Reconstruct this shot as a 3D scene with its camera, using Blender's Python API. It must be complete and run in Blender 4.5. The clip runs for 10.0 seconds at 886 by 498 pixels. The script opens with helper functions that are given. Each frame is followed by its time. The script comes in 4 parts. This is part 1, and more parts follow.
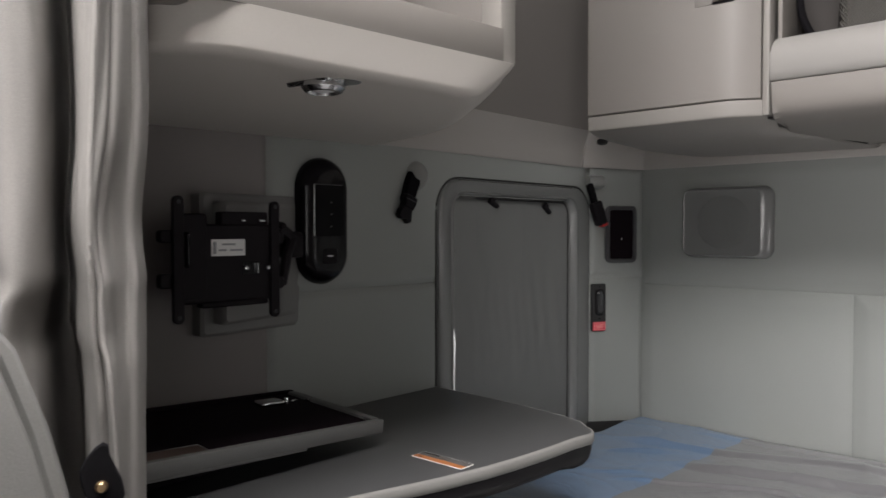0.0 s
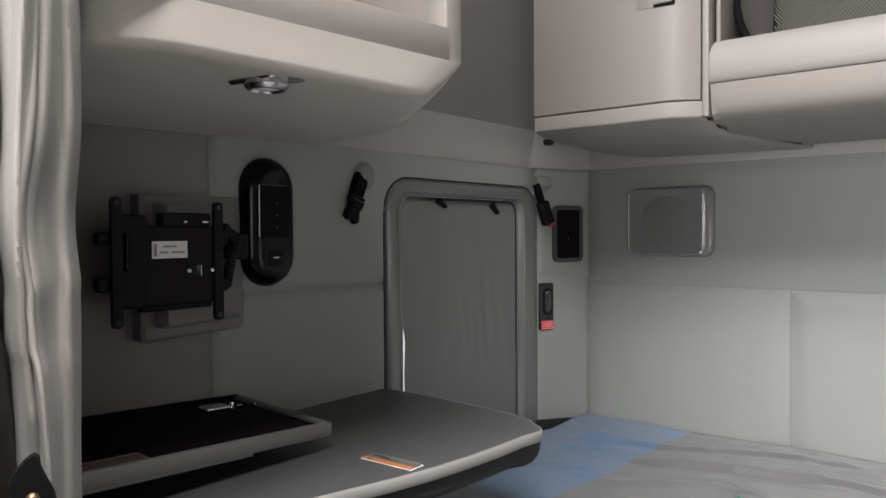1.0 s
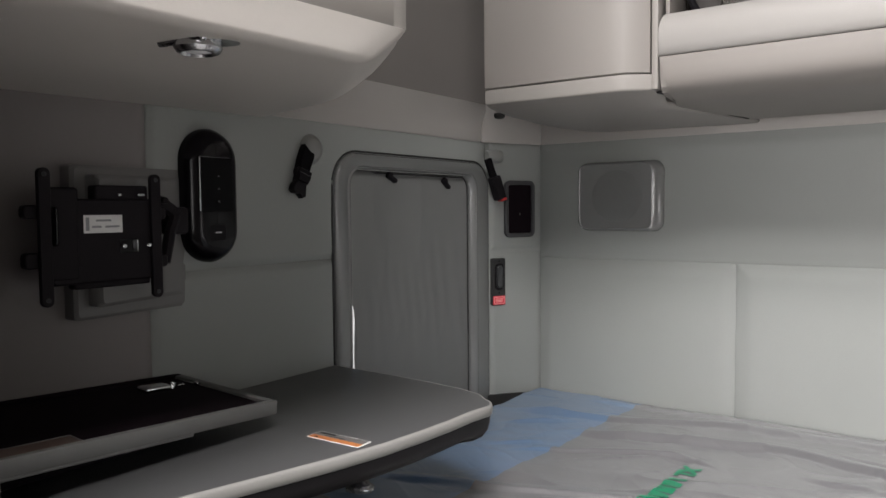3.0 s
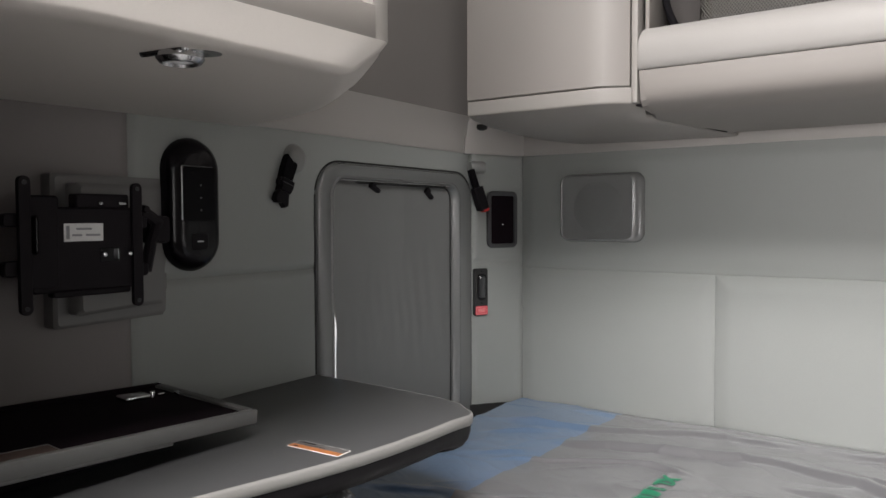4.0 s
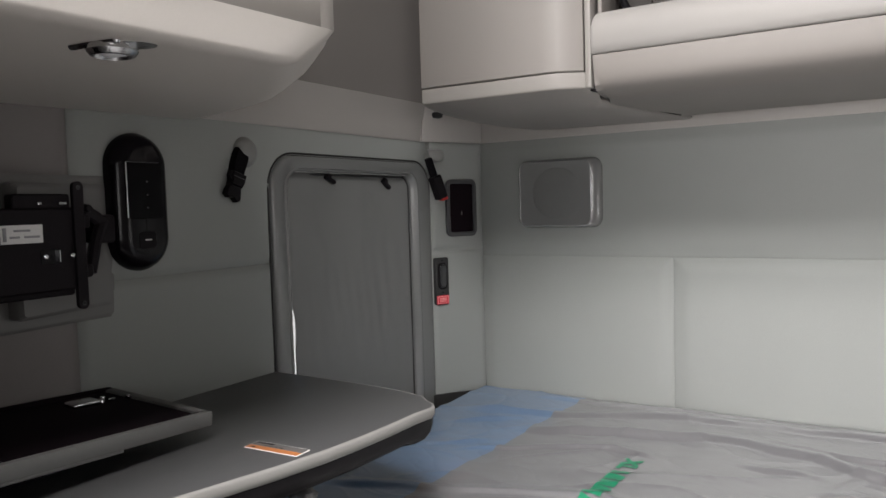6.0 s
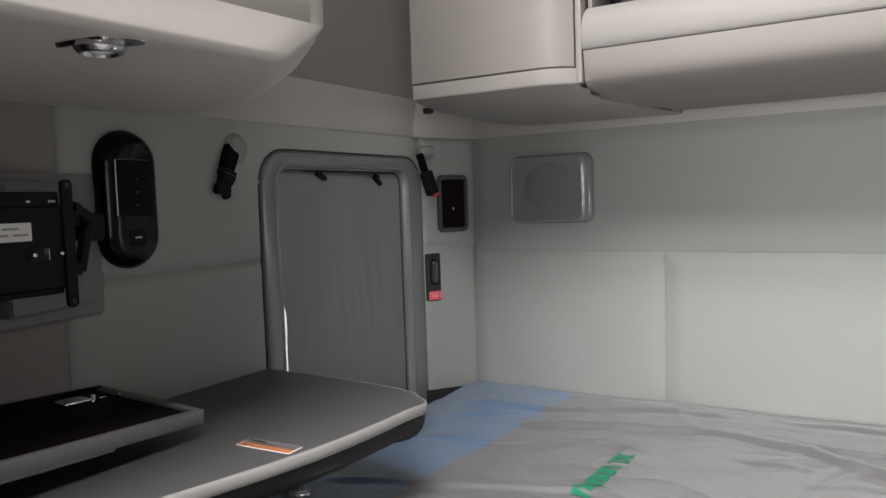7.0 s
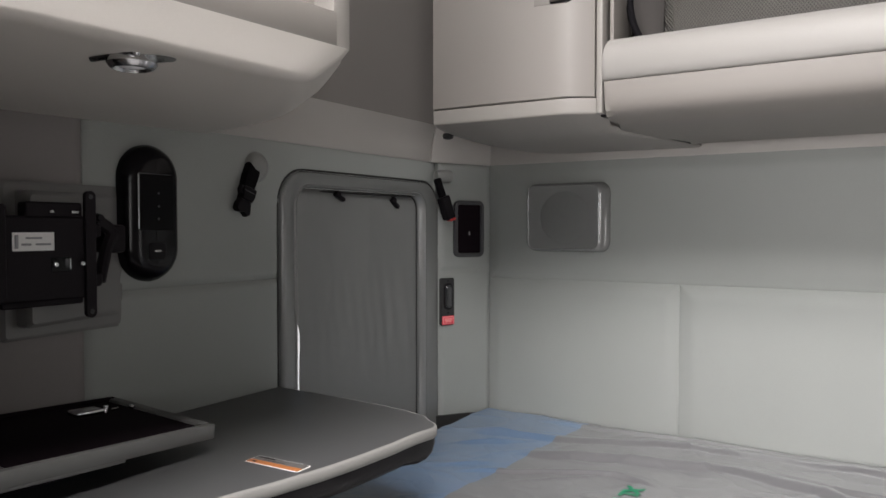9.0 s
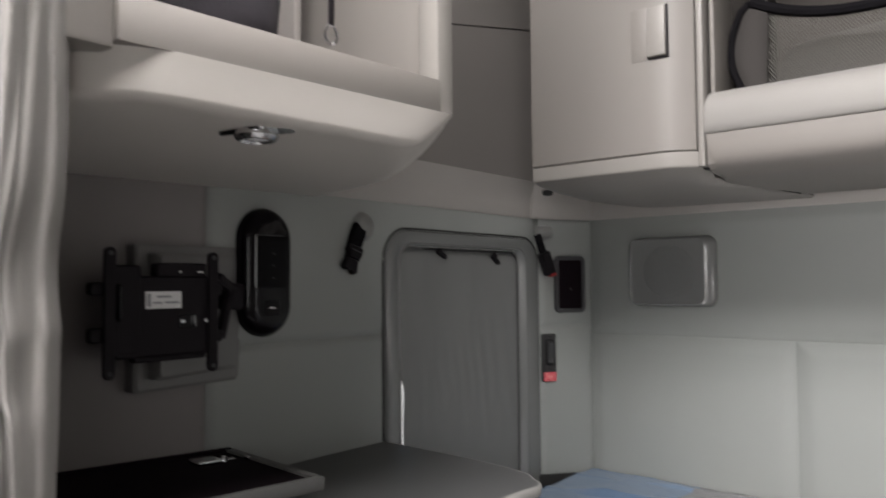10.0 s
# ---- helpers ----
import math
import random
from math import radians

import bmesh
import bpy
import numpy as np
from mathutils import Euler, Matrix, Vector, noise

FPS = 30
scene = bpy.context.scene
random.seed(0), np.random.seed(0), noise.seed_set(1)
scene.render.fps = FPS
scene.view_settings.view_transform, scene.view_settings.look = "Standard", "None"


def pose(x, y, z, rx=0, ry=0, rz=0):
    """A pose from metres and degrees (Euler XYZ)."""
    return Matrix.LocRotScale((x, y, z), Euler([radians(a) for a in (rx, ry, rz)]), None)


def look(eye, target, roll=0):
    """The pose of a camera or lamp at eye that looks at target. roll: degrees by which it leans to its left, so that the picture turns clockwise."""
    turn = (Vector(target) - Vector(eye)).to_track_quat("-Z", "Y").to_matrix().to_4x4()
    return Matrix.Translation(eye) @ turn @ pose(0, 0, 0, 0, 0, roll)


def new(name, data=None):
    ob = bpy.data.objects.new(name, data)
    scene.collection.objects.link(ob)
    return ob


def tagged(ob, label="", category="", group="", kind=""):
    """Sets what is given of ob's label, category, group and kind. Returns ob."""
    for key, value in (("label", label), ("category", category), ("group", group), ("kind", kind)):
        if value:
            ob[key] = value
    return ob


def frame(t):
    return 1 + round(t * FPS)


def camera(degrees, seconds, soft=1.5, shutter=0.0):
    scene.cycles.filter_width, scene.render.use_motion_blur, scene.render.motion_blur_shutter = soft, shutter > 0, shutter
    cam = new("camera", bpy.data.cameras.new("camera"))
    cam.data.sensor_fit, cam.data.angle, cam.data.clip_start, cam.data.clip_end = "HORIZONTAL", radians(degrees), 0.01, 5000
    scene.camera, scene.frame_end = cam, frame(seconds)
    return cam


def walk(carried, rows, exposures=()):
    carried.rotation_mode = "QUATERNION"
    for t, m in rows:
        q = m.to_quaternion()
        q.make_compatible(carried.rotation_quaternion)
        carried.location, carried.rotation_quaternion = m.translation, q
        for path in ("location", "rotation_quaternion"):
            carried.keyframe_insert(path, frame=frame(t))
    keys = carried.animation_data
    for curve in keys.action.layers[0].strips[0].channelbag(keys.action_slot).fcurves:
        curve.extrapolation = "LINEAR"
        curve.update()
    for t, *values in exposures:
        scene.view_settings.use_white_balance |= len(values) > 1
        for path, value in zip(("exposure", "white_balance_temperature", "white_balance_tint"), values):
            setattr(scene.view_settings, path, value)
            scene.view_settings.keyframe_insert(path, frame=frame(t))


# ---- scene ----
cam = camera(62.4, 10.0, shutter=0.5)
PATH = [
    (0, (-0.183, 0.439, 1.443), (1.282, 1.799, 1.391), 0.0),
    (0.5, (-0.178, 0.44, 1.442), (1.356, 1.722, 1.399), -0.1),
    (1, (-0.178, 0.439, 1.441), (1.377, 1.696, 1.392), -0.4),
    (1.5, (-0.169, 0.442, 1.442), (1.407, 1.67, 1.363), -0.8),
    (2, (-0.158, 0.443, 1.442), (1.44, 1.641, 1.339), -1.1),
    (2.5, (-0.152, 0.446, 1.433), (1.462, 1.621, 1.314), -0.8),
    (4, (-0.157, 0.432, 1.433), (1.493, 1.559, 1.351), -0.2),
    (4.5, (-0.149, 0.432, 1.435), (1.515, 1.539, 1.354), -0.4),
    (5, (-0.144, 0.434, 1.434), (1.534, 1.518, 1.346), -1.0),
    (5.5, (-0.139, 0.434, 1.436), (1.552, 1.497, 1.333), -1.4),
    (6, (-0.135, 0.432, 1.438), (1.567, 1.476, 1.32), -1.7),
    (7.5, (-0.133, 0.431, 1.44), (1.582, 1.453, 1.309), -1.9),
    (8, (-0.131, 0.432, 1.439), (1.585, 1.453, 1.321), -1.4),
    (8.5, (-0.138, 0.431, 1.437), (1.574, 1.462, 1.344), -0.5),
    (9, (-0.14, 0.432, 1.436), (1.556, 1.49, 1.376), 0.0),
    (9.5, (-0.14, 0.432, 1.435), (1.514, 1.557, 1.428), 0.2),
    (10, (-0.16, 0.424, 1.438), (1.378, 1.699, 1.53), -0.5),
]
walk(cam, [(t, look(eye, target, roll)) for t, eye, target, roll in PATH], exposures=((0, -0.32), (0.3, -0.14), (0.6, 0.02), (9.5, 0.02), (10, -0.05)))

# ---- light and exposure ----
world = bpy.data.worlds.new("sky")
scene.world = world
world.use_nodes = True
wn = world.node_tree
sky = wn.nodes.new("ShaderNodeTexSky")
sky.sky_type = "NISHITA"
sky.sun_disc = False
sky.sun_elevation, sky.sun_rotation = radians(65.8), radians(68.2)
wn.links.new(sky.outputs[0], wn.nodes["Background"].inputs[0])
wn.nodes["Background"].inputs[1].default_value = 0.10


def sky_panel(name, watts, w, h, m, colour=(1.0, 0.985, 0.96), spread=180):
    """Daylight of one window opening."""
    lamp = bpy.data.lights.new(name, "AREA")
    lamp.shape, lamp.size, lamp.size_y, lamp.energy, lamp.color = "RECTANGLE", w, h, watts, colour
    lamp.spread = radians(spread)
    ob = new(name, lamp)
    ob.matrix_world = m
    return ob


sun = bpy.data.lights.new("sun", "SUN")
sun.energy, sun.angle, sun.color = 5.0, radians(2), (1.0, 0.95, 0.88)
sun_ob = new("sun", sun)
sun_ob.matrix_world = look((2.5, 1.0, 6.0), (0, 0, 0))

DRIVER_SIDE = -0.75
WINDSHIELD, ROOF_WINDOW, DOOR_WINDOW, DRIVER_HATCH = 50.0, 124.0, 2.5, 0.6
DAY = (1.0, 0.965, 0.955)
sky_panel("windshield_daylight", WINDSHIELD, 1.1, 0.85, look((-2.12, 0.95, 1.42), (0.0, 0.95, 1.36)), DAY)
sky_panel("roof_window_daylight", ROOF_WINDOW, 0.95, 0.85, look((-0.25, 0.66, 2.745), (-0.25, 0.661, 1.0)), DAY)
sky_panel("door_window_daylight", DOOR_WINDOW, 0.55, 0.60, look((-0.98, DRIVER_SIDE + 0.02, 1.50), (1.75, 0.60, 1.15)), DAY, 90)
sky_panel("driver_hatch_daylight", DRIVER_HATCH, 0.10, 0.44, look((1.27, DRIVER_SIDE + 0.01, 1.22), (1.45, 1.30, 1.25)), DAY, 120)

# ---- materials ----


def mat(name, colour, rough=0.6, metal=0.0, vary=0.08, scale=6.0, grain=300.0, bump=0.08, coat=0.0, fine=0.05, spec=0.5, rand=0.0):
    """A surface with large soft stains, fine grain and grain relief, in metres."""
    m = bpy.data.materials.new(name)
    m.use_nodes = True
    nt = m.node_tree
    b = nt.nodes["Principled BSDF"]
    b.inputs["Roughness"].default_value = rough
    b.inputs["Metallic"].default_value = metal
    b.inputs["Specular IOR Level"].default_value = spec
    b.inputs["Coat Weight"].default_value = coat
    b.inputs["Coat Roughness"].default_value = 0.17
    co = nt.nodes.new("ShaderNodeTexCoord")
    big, small = nt.nodes.new("ShaderNodeTexNoise"), nt.nodes.new("ShaderNodeTexNoise")
    big.inputs["Scale"].default_value, big.inputs["Detail"].default_value = scale, 5
    small.inputs["Scale"].default_value, small.inputs["Detail"].default_value = grain, 3
    for n in (big, small):
        nt.links.new(co.outputs["Object"], n.inputs["Vector"])
    c = Vector(colour)
    lo, hi = c * (1 - vary), c * (1 + vary)
    ramp = nt.nodes.new("ShaderNodeMix")
    ramp.data_type = "RGBA"
    ramp.inputs[6].default_value, ramp.inputs[7].default_value = (*lo, 1), (*hi, 1)
    nt.links.new(big.outputs["Fac"], ramp.inputs[0])
    mul = nt.nodes.new("ShaderNodeMix")
    mul.data_type, mul.blend_type = "RGBA", "MULTIPLY"
    mul.inputs[0].default_value = 1.0
    mr = nt.nodes.new("ShaderNodeMapRange")
    mr.inputs[1].default_value, mr.inputs[2].default_value = 0.3, 0.7
    mr.inputs[3].default_value, mr.inputs[4].default_value = 1 - fine, 1 + fine
    nt.links.new(small.outputs["Fac"], mr.inputs[0])
    nt.links.new(ramp.outputs[2], mul.inputs[6])
    nt.links.new(mr.outputs[0], mul.inputs[7])
    nt.links.new(mul.outputs[2], b.inputs["Base Color"])
    rr = nt.nodes.new("ShaderNodeMapRange")
    rr.inputs[3].default_value, rr.inputs[4].default_value = max(rough - 0.03, 0.02), min(rough + 0.03, 1)
    nt.links.new(big.outputs["Fac"], rr.inputs[0])
    nt.links.new(rr.outputs[0], b.inputs["Roughness"])
    if bump:
        bp = nt.nodes.new("ShaderNodeBump")
        bp.inputs["Strength"].default_value, bp.inputs["Distance"].default_value = bump, 0.002
        nt.links.new(small.outputs["Fac"], bp.inputs["Height"])
        nt.links.new(bp.outputs[0], b.inputs["Normal"])
    return m


VINYL = mat("grey_vinyl", (0.265, 0.274, 0.262), 0.55, vary=0.05, grain=900, bump=0.12)
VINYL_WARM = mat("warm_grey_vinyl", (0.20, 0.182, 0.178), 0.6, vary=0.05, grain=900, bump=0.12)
UPPER = mat("warm_upper_trim", (0.17, 0.156, 0.145), 0.7, vary=0.08, scale=4, grain=700, bump=0.1)
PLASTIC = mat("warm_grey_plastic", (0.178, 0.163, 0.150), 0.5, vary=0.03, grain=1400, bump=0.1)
PLASTIC_LIGHT = mat("light_grey_plastic", (0.225, 0.210, 0.195), 0.42, vary=0.03, grain=1400, bump=0.08)
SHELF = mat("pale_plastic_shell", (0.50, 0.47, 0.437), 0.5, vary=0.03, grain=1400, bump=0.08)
DARK_BROWN = mat("dark_brown_bin_panel", (0.055, 0.048, 0.043), 0.9, vary=0.1, grain=700, bump=0.3, fine=0.15)
ROLL = mat("satin_bin_front", (0.255, 0.243, 0.231), 0.5, vary=0.03, grain=1400, bump=0.05)
FRAME = mat("grey_frame_plastic", (0.15, 0.152, 0.149), 0.23, vary=0.04, grain=1400, bump=0.05, coat=0.6)
GRILLE_LIGHT = mat("pale_cap_plastic", (0.21, 0.21, 0.203), 0.4, vary=0.04, grain=1400, bump=0.05)
FRAME_DARK = mat("dark_grey_plastic", (0.05, 0.05, 0.053), 0.4, vary=0.05, grain=1400, bump=0.05)
ROCKER = mat("dark_rocker_plastic", (0.035, 0.036, 0.038), 0.25, vary=0.05, grain=1400, bump=0.03)
GRILLE = mat("grille_grey_plastic", (0.17, 0.172, 0.168), 0.24, vary=0.04, grain=1400, bump=0.02, coat=1.0)
BOXGREY = mat("mounting_box_plastic", (0.15, 0.146, 0.142), 0.42, vary=0.04, grain=1400, bump=0.05)
GRILLE_CLOTH = mat("grille_cloth", (0.14, 0.142, 0.138), 0.6, vary=0.05, grain=1200, bump=0.5, fine=0.25)
BLACK = mat("black_plastic", (0.009, 0.0075, 0.009), 0.5, vary=0.15, grain=900, bump=0.08, spec=0.12)
SCREEN = mat("dark_display_glass", (0.003, 0.0026, 0.0035), 0.12, vary=0.1, bump=0.0, spec=0.12)
CORNICE = mat("pale_cornice_plastic", (0.34, 0.319, 0.298), 0.5, vary=0.04, grain=1400, bump=0.08)
GLOSS_BLACK = mat("gloss_black", (0.004, 0.003, 0.0045), 0.2, vary=0.1, bump=0.0, coat=0.0, spec=0.2)
METAL_BLACK = mat("powder_coated_steel", (0.011, 0.0085, 0.0105), 0.5, metal=0.0, vary=0.15, grain=700, bump=0.15, spec=0.12)
SKIRT = mat("satin_black_moulding", (0.009, 0.008, 0.009), 0.42, vary=0.1, grain=900, bump=0.05, spec=0.25)
RUBBER = mat("black_rubber", (0.02, 0.02, 0.02), 0.75, vary=0.1)
CHROME = mat("chrome", (0.72, 0.72, 0.74), 0.14, metal=1.0, vary=0.04, bump=0.02)
STEEL = mat("zinc_steel", (0.55, 0.55, 0.56), 0.22, metal=1.0, vary=0.08, bump=0.1)
DESK = mat("grey_laminate", (0.074, 0.074, 0.075), 0.36, vary=0.05, scale=9, grain=1600, bump=0.08, fine=0.1)
DESK_RIM = mat("pale_desk_edge", (0.235, 0.229, 0.218), 0.4, vary=0.05, grain=900, bump=0.05)
TRAY = mat("pale_tray_plastic", (0.12, 0.12, 0.116), 0.5, vary=0.05, grain=900, bump=0.05)
TRAY_IN = mat("black_tray_liner", (0.010, 0.0066, 0.0085), 0.6, vary=0.2, grain=500, bump=0.2, spec=0.03)
CURTAIN = mat("grey_curtain_cloth", (0.20, 0.188, 0.177), 0.9, vary=0.06, grain=1200, bump=0.3, fine=0.1)
SHADE = mat("grey_shade_cloth", (0.172, 0.173, 0.169), 0.62, vary=0.06, scale=12, grain=1500, bump=0.3, fine=0.1)
WEBBING = mat("black_webbing", (0.006, 0.0055, 0.0065), 0.7, vary=0.2, grain=1500, bump=0.6, fine=0.3, spec=0.06)
FILM = mat("clear_film_over_grey_ticking", (.165, .164, .172), 0.33, vary=0.05, scale=5, grain=500, bump=0.03, coat=1.0, fine=0.02)
FILM_BLUE = mat("blue_film", (.12, .20, .33), 0.33, vary=0.05, scale=5, grain=500, bump=0.03, coat=1.0, fine=0.02)
for m in (FILM, FILM_BLUE):
    m.node_tree.nodes["Principled BSDF"].inputs["Coat IOR"].default_value = 3.8
    m.node_tree.nodes["Principled BSDF"].inputs["Coat Roughness"].default_value = 0.22
GREEN = mat("green_print", (0.01, 0.17, 0.085), 0.3, vary=0.1)
RED = mat("red_label", (0.62, 0.045, 0.075), 0.5, vary=0.05)
RED_DARK = mat("red_button", (0.5, 0.02, 0.02), 0.4, vary=0.05)
PINK = mat("pale_red_print", (0.85, 0.38, 0.36), 0.5, vary=0.03)
WHITE = mat("white_label", (0.75, 0.74, 0.73), 0.5, vary=0.04)
INK = mat("grey_print", (0.30, 0.30, 0.31), 0.6, vary=0.1)
ORANGE = mat("orange_label", (0.42, 0.15, 0.045), 0.5, vary=0.05)
LABEL_GREY = mat("grey_label_field", (0.115, 0.108, 0.104), 0.45, vary=0.05)
BRASS = mat("snap_brass", (0.55, 0.38, 0.22), 0.35, metal=1.0, vary=0.1)
DARK_CLOTH = mat("dark_bag_cloth", (0.012, 0.009, 0.013), 0.9, vary=0.3, grain=800, bump=0.5)
WEB_GREY = mat("dark_grey_web", (0.032, 0.028, 0.026), 0.9, vary=0.2, grain=900, bump=0.4)
NET = mat("grey_net_cord", (0.12, 0.112, 0.102), 0.8, vary=0.2)
SEAT = mat("pale_seat_cloth", (0.13, 0.127, 0.12), 0.9, vary=0.08, grain=700, bump=0.12, fine=0.06)
FLOOR_VINYL = mat("grey_floor_vinyl", (0.37, 0.365, 0.36), 0.6, vary=0.1, grain=500, bump=0.3)
CHARCOAL = mat("charcoal_trim", (0.07, 0.066, 0.062), 0.9, vary=0.1, grain=500, bump=0.3)
GLASS = bpy.data.materials.new("window_glass")
GLASS.use_nodes = True
GLASS.node_tree.nodes["Principled BSDF"].inputs["Transmission Weight"].default_value = 1.0
GLASS.node_tree.nodes["Principled BSDF"].inputs["Roughness"].default_value = 0.0
LENS = bpy.data.materials.new("lamp_lens")
LENS.use_nodes = True
LENS.node_tree.nodes["Principled BSDF"].inputs["Base Color"].default_value = (0.8, 0.8, 0.82, 1)
LENS.node_tree.nodes["Principled BSDF"].inputs["Roughness"].default_value = 0.15
LENS.node_tree.nodes["Principled BSDF"].inputs["Coat Weight"].default_value = 1.0

# ---- mesh helpers ----
BASE = {}


def thing(name, base, label="", category="", group="", kind=""):
    ob = new(name)
    ob.location = base
    ob.empty_display_size = 0.02
    BASE[ob] = Vector(base)
    return tagged(ob, label, category, group, kind)


def finish(me, smooth):
    for p in me.polygons:
        p.use_smooth = smooth
    if smooth:
        me.set_sharp_from_angle(angle=radians(38))


def part(name, bm, material, parent=None, label="", smooth=True, **tags):
    """Links a bmesh, given in world metres, as one mesh object; with no parent it is a thing of its own."""
    if parent is None:
        lo = Vector([min(v.co[i] for v in bm.verts) for i in range(3)])
        hi = Vector([max(v.co[i] for v in bm.verts) for i in range(3)])
        base = Vector(((lo.x + hi.x) / 2, (lo.y + hi.y) / 2, lo.z))
    else:
        base = BASE[parent]
    bm.transform(Matrix.Translation(-base))
    bmesh.ops.recalc_face_normals(bm, faces=bm.faces[:])
    me = bpy.data.meshes.new(name)
    bm.to_mesh(me)
    bm.free()
    me.materials.append(material)
    finish(me, smooth)
    ob = new(name, me)
    BASE[ob] = base
    if parent is None:
        ob.location = base
    else:
        ob.parent = parent
    return tagged(ob, label, **tags)


def box(x0, x1, y0, y1, z0, z1, r=0.0, seg=2, bm=None, m=None):
    own = bmesh.new()
    bmesh.ops.create_cube(own, size=1.0)
    own.transform(Matrix.LocRotScale(((x0 + x1) / 2, (y0 + y1) / 2, (z0 + z1) / 2), None, (abs(x1 - x0), abs(y1 - y0), abs(z1 - z0))))
    if r:
        bmesh.ops.bevel(own, geom=own.edges[:], offset=r, segments=seg, profile=0.5, affect="EDGES")
    if m:
        own.transform(m)
    return join(bm, own)


def join(bm, own):
    if bm is None:
        return own
    tmp = bpy.data.meshes.new("tmp")
    own.to_mesh(tmp)
    own.free()
    bm.from_mesh(tmp)
    bpy.data.meshes.remove(tmp)
    return bm


def loft(rings, caps=(True, True), closed=True, bm=None):
    """Skin over rings of equal length."""
    bm = bm or bmesh.new()
    vs = [[bm.verts.new(p) for p in r] for r in rings]
    n = len(vs[0])
    for a, b in zip(vs, vs[1:]):
        for i in range(n if closed else n - 1):
            j = (i + 1) % n
            bm.faces.new((a[i], a[j], b[j], b[i]))
    if caps[0]:
        bm.faces.new(vs[0])
    if caps[1]:
        bm.faces.new(vs[-1][::-1])
    return bm


def tube(pts, r, seg=8, bm=None, flat=1.0):
    """A round cord along points."""
    pts = [Vector(p) for p in pts]
    rings = []
    up = Vector((0, 0, 1))
    for i, p in enumerate(pts):
        d = (pts[min(i + 1, len(pts) - 1)] - pts[max(i - 1, 0)]).normalized()
        a = d.cross(up)
        if a.length < 0.05:
            a = d.cross(Vector((1, 0, 0)))
        a.normalize()
        b = d.cross(a)
        rings.append([p + a * math.cos(t) * r + b * math.sin(t) * r * flat for t in [2 * math.pi * k / seg for k in range(seg)]])
    return loft(rings, bm=bm)


def lathe(profile, m, seg=24, bm=None):
    """profile: (radius, height) pairs; turned about local z."""
    rings = [[m @ Vector((max(r, 1e-4) * math.cos(t), max(r, 1e-4) * math.sin(t), h)) for t in [2 * math.pi * k / seg for k in range(seg)]] for r, h in profile]
    return loft(rings, bm=bm)


def rrect(u0, u1, v0, v1, r, n=6):
    """Corners of a rounded rectangle."""
    out = []
    for cu, cv, a0 in ((u1 - r, v1 - r, 0), (u0 + r, v1 - r, 90), (u0 + r, v0 + r, 180), (u1 - r, v0 + r, 270)):
        for k in range(n + 1):
            a = radians(a0 + 90 * k / n)
            out.append((cu + r * math.cos(a), cv + r * math.sin(a)))
    return out


def plane_m(o, u, n):
    """A frame on an upright surface: local x along u, local y up, local z out of the surface."""
    u, n = Vector(u).normalized(), Vector(n).normalized()
    v = Vector((0, 0, 1))
    return Matrix(((u.x, v.x, n.x, o[0]), (u.y, v.y, n.y, o[1]), (u.z, v.z, n.z, o[2]), (0, 0, 0, 1)))


def plate(m, u0, u1, v0, v1, h0, h1, r=0.01, edge=0.002, bm=None, n=5):
    """A plate with rounded corners and softened front edge, on the frame m."""
    r0 = [m @ Vector((u, v, h0)) for u, v in rrect(u0, u1, v0, v1, r, n)]
    r1 = [m @ Vector((u, v, h1 - edge)) for u, v in rrect(u0, u1, v0, v1, r, n)]
    r2 = [m @ Vector((u, v, h1)) for u, v in rrect(u0 + edge, u1 - edge, v0 + edge, v1 - edge, max(r - edge, 0.0005), n)]
    return loft([r0, r1, r2], bm=bm)


def bezel(m, u0, u1, v0, v1, w, h0, h1, r=0.01, bm=None, back=None):
    """A frame with an opening."""
    back = h0 if back is None else back
    e = min(0.002, w / 4)
    rings = [[m @ Vector((u, v, h)) for u, v in rrect(u0 + i, u1 - i, v0 + i, v1 - i, max(r - i, 0.001))] for i, h in ((0, h0), (0, h1 - e), (e, h1), (w - e, h1), (w, h1 - e), (w, back))]
    return loft(rings, caps=(False, False), bm=bm)


def soft(d, e):
    t = min(max(d / e, 0.0), 1.0)
    return math.sqrt(1 - (1 - t) ** 2)


def dip(t):
    t = min(max(t, 0.0), 1.0)
    return t * t * (3 - 2 * t)


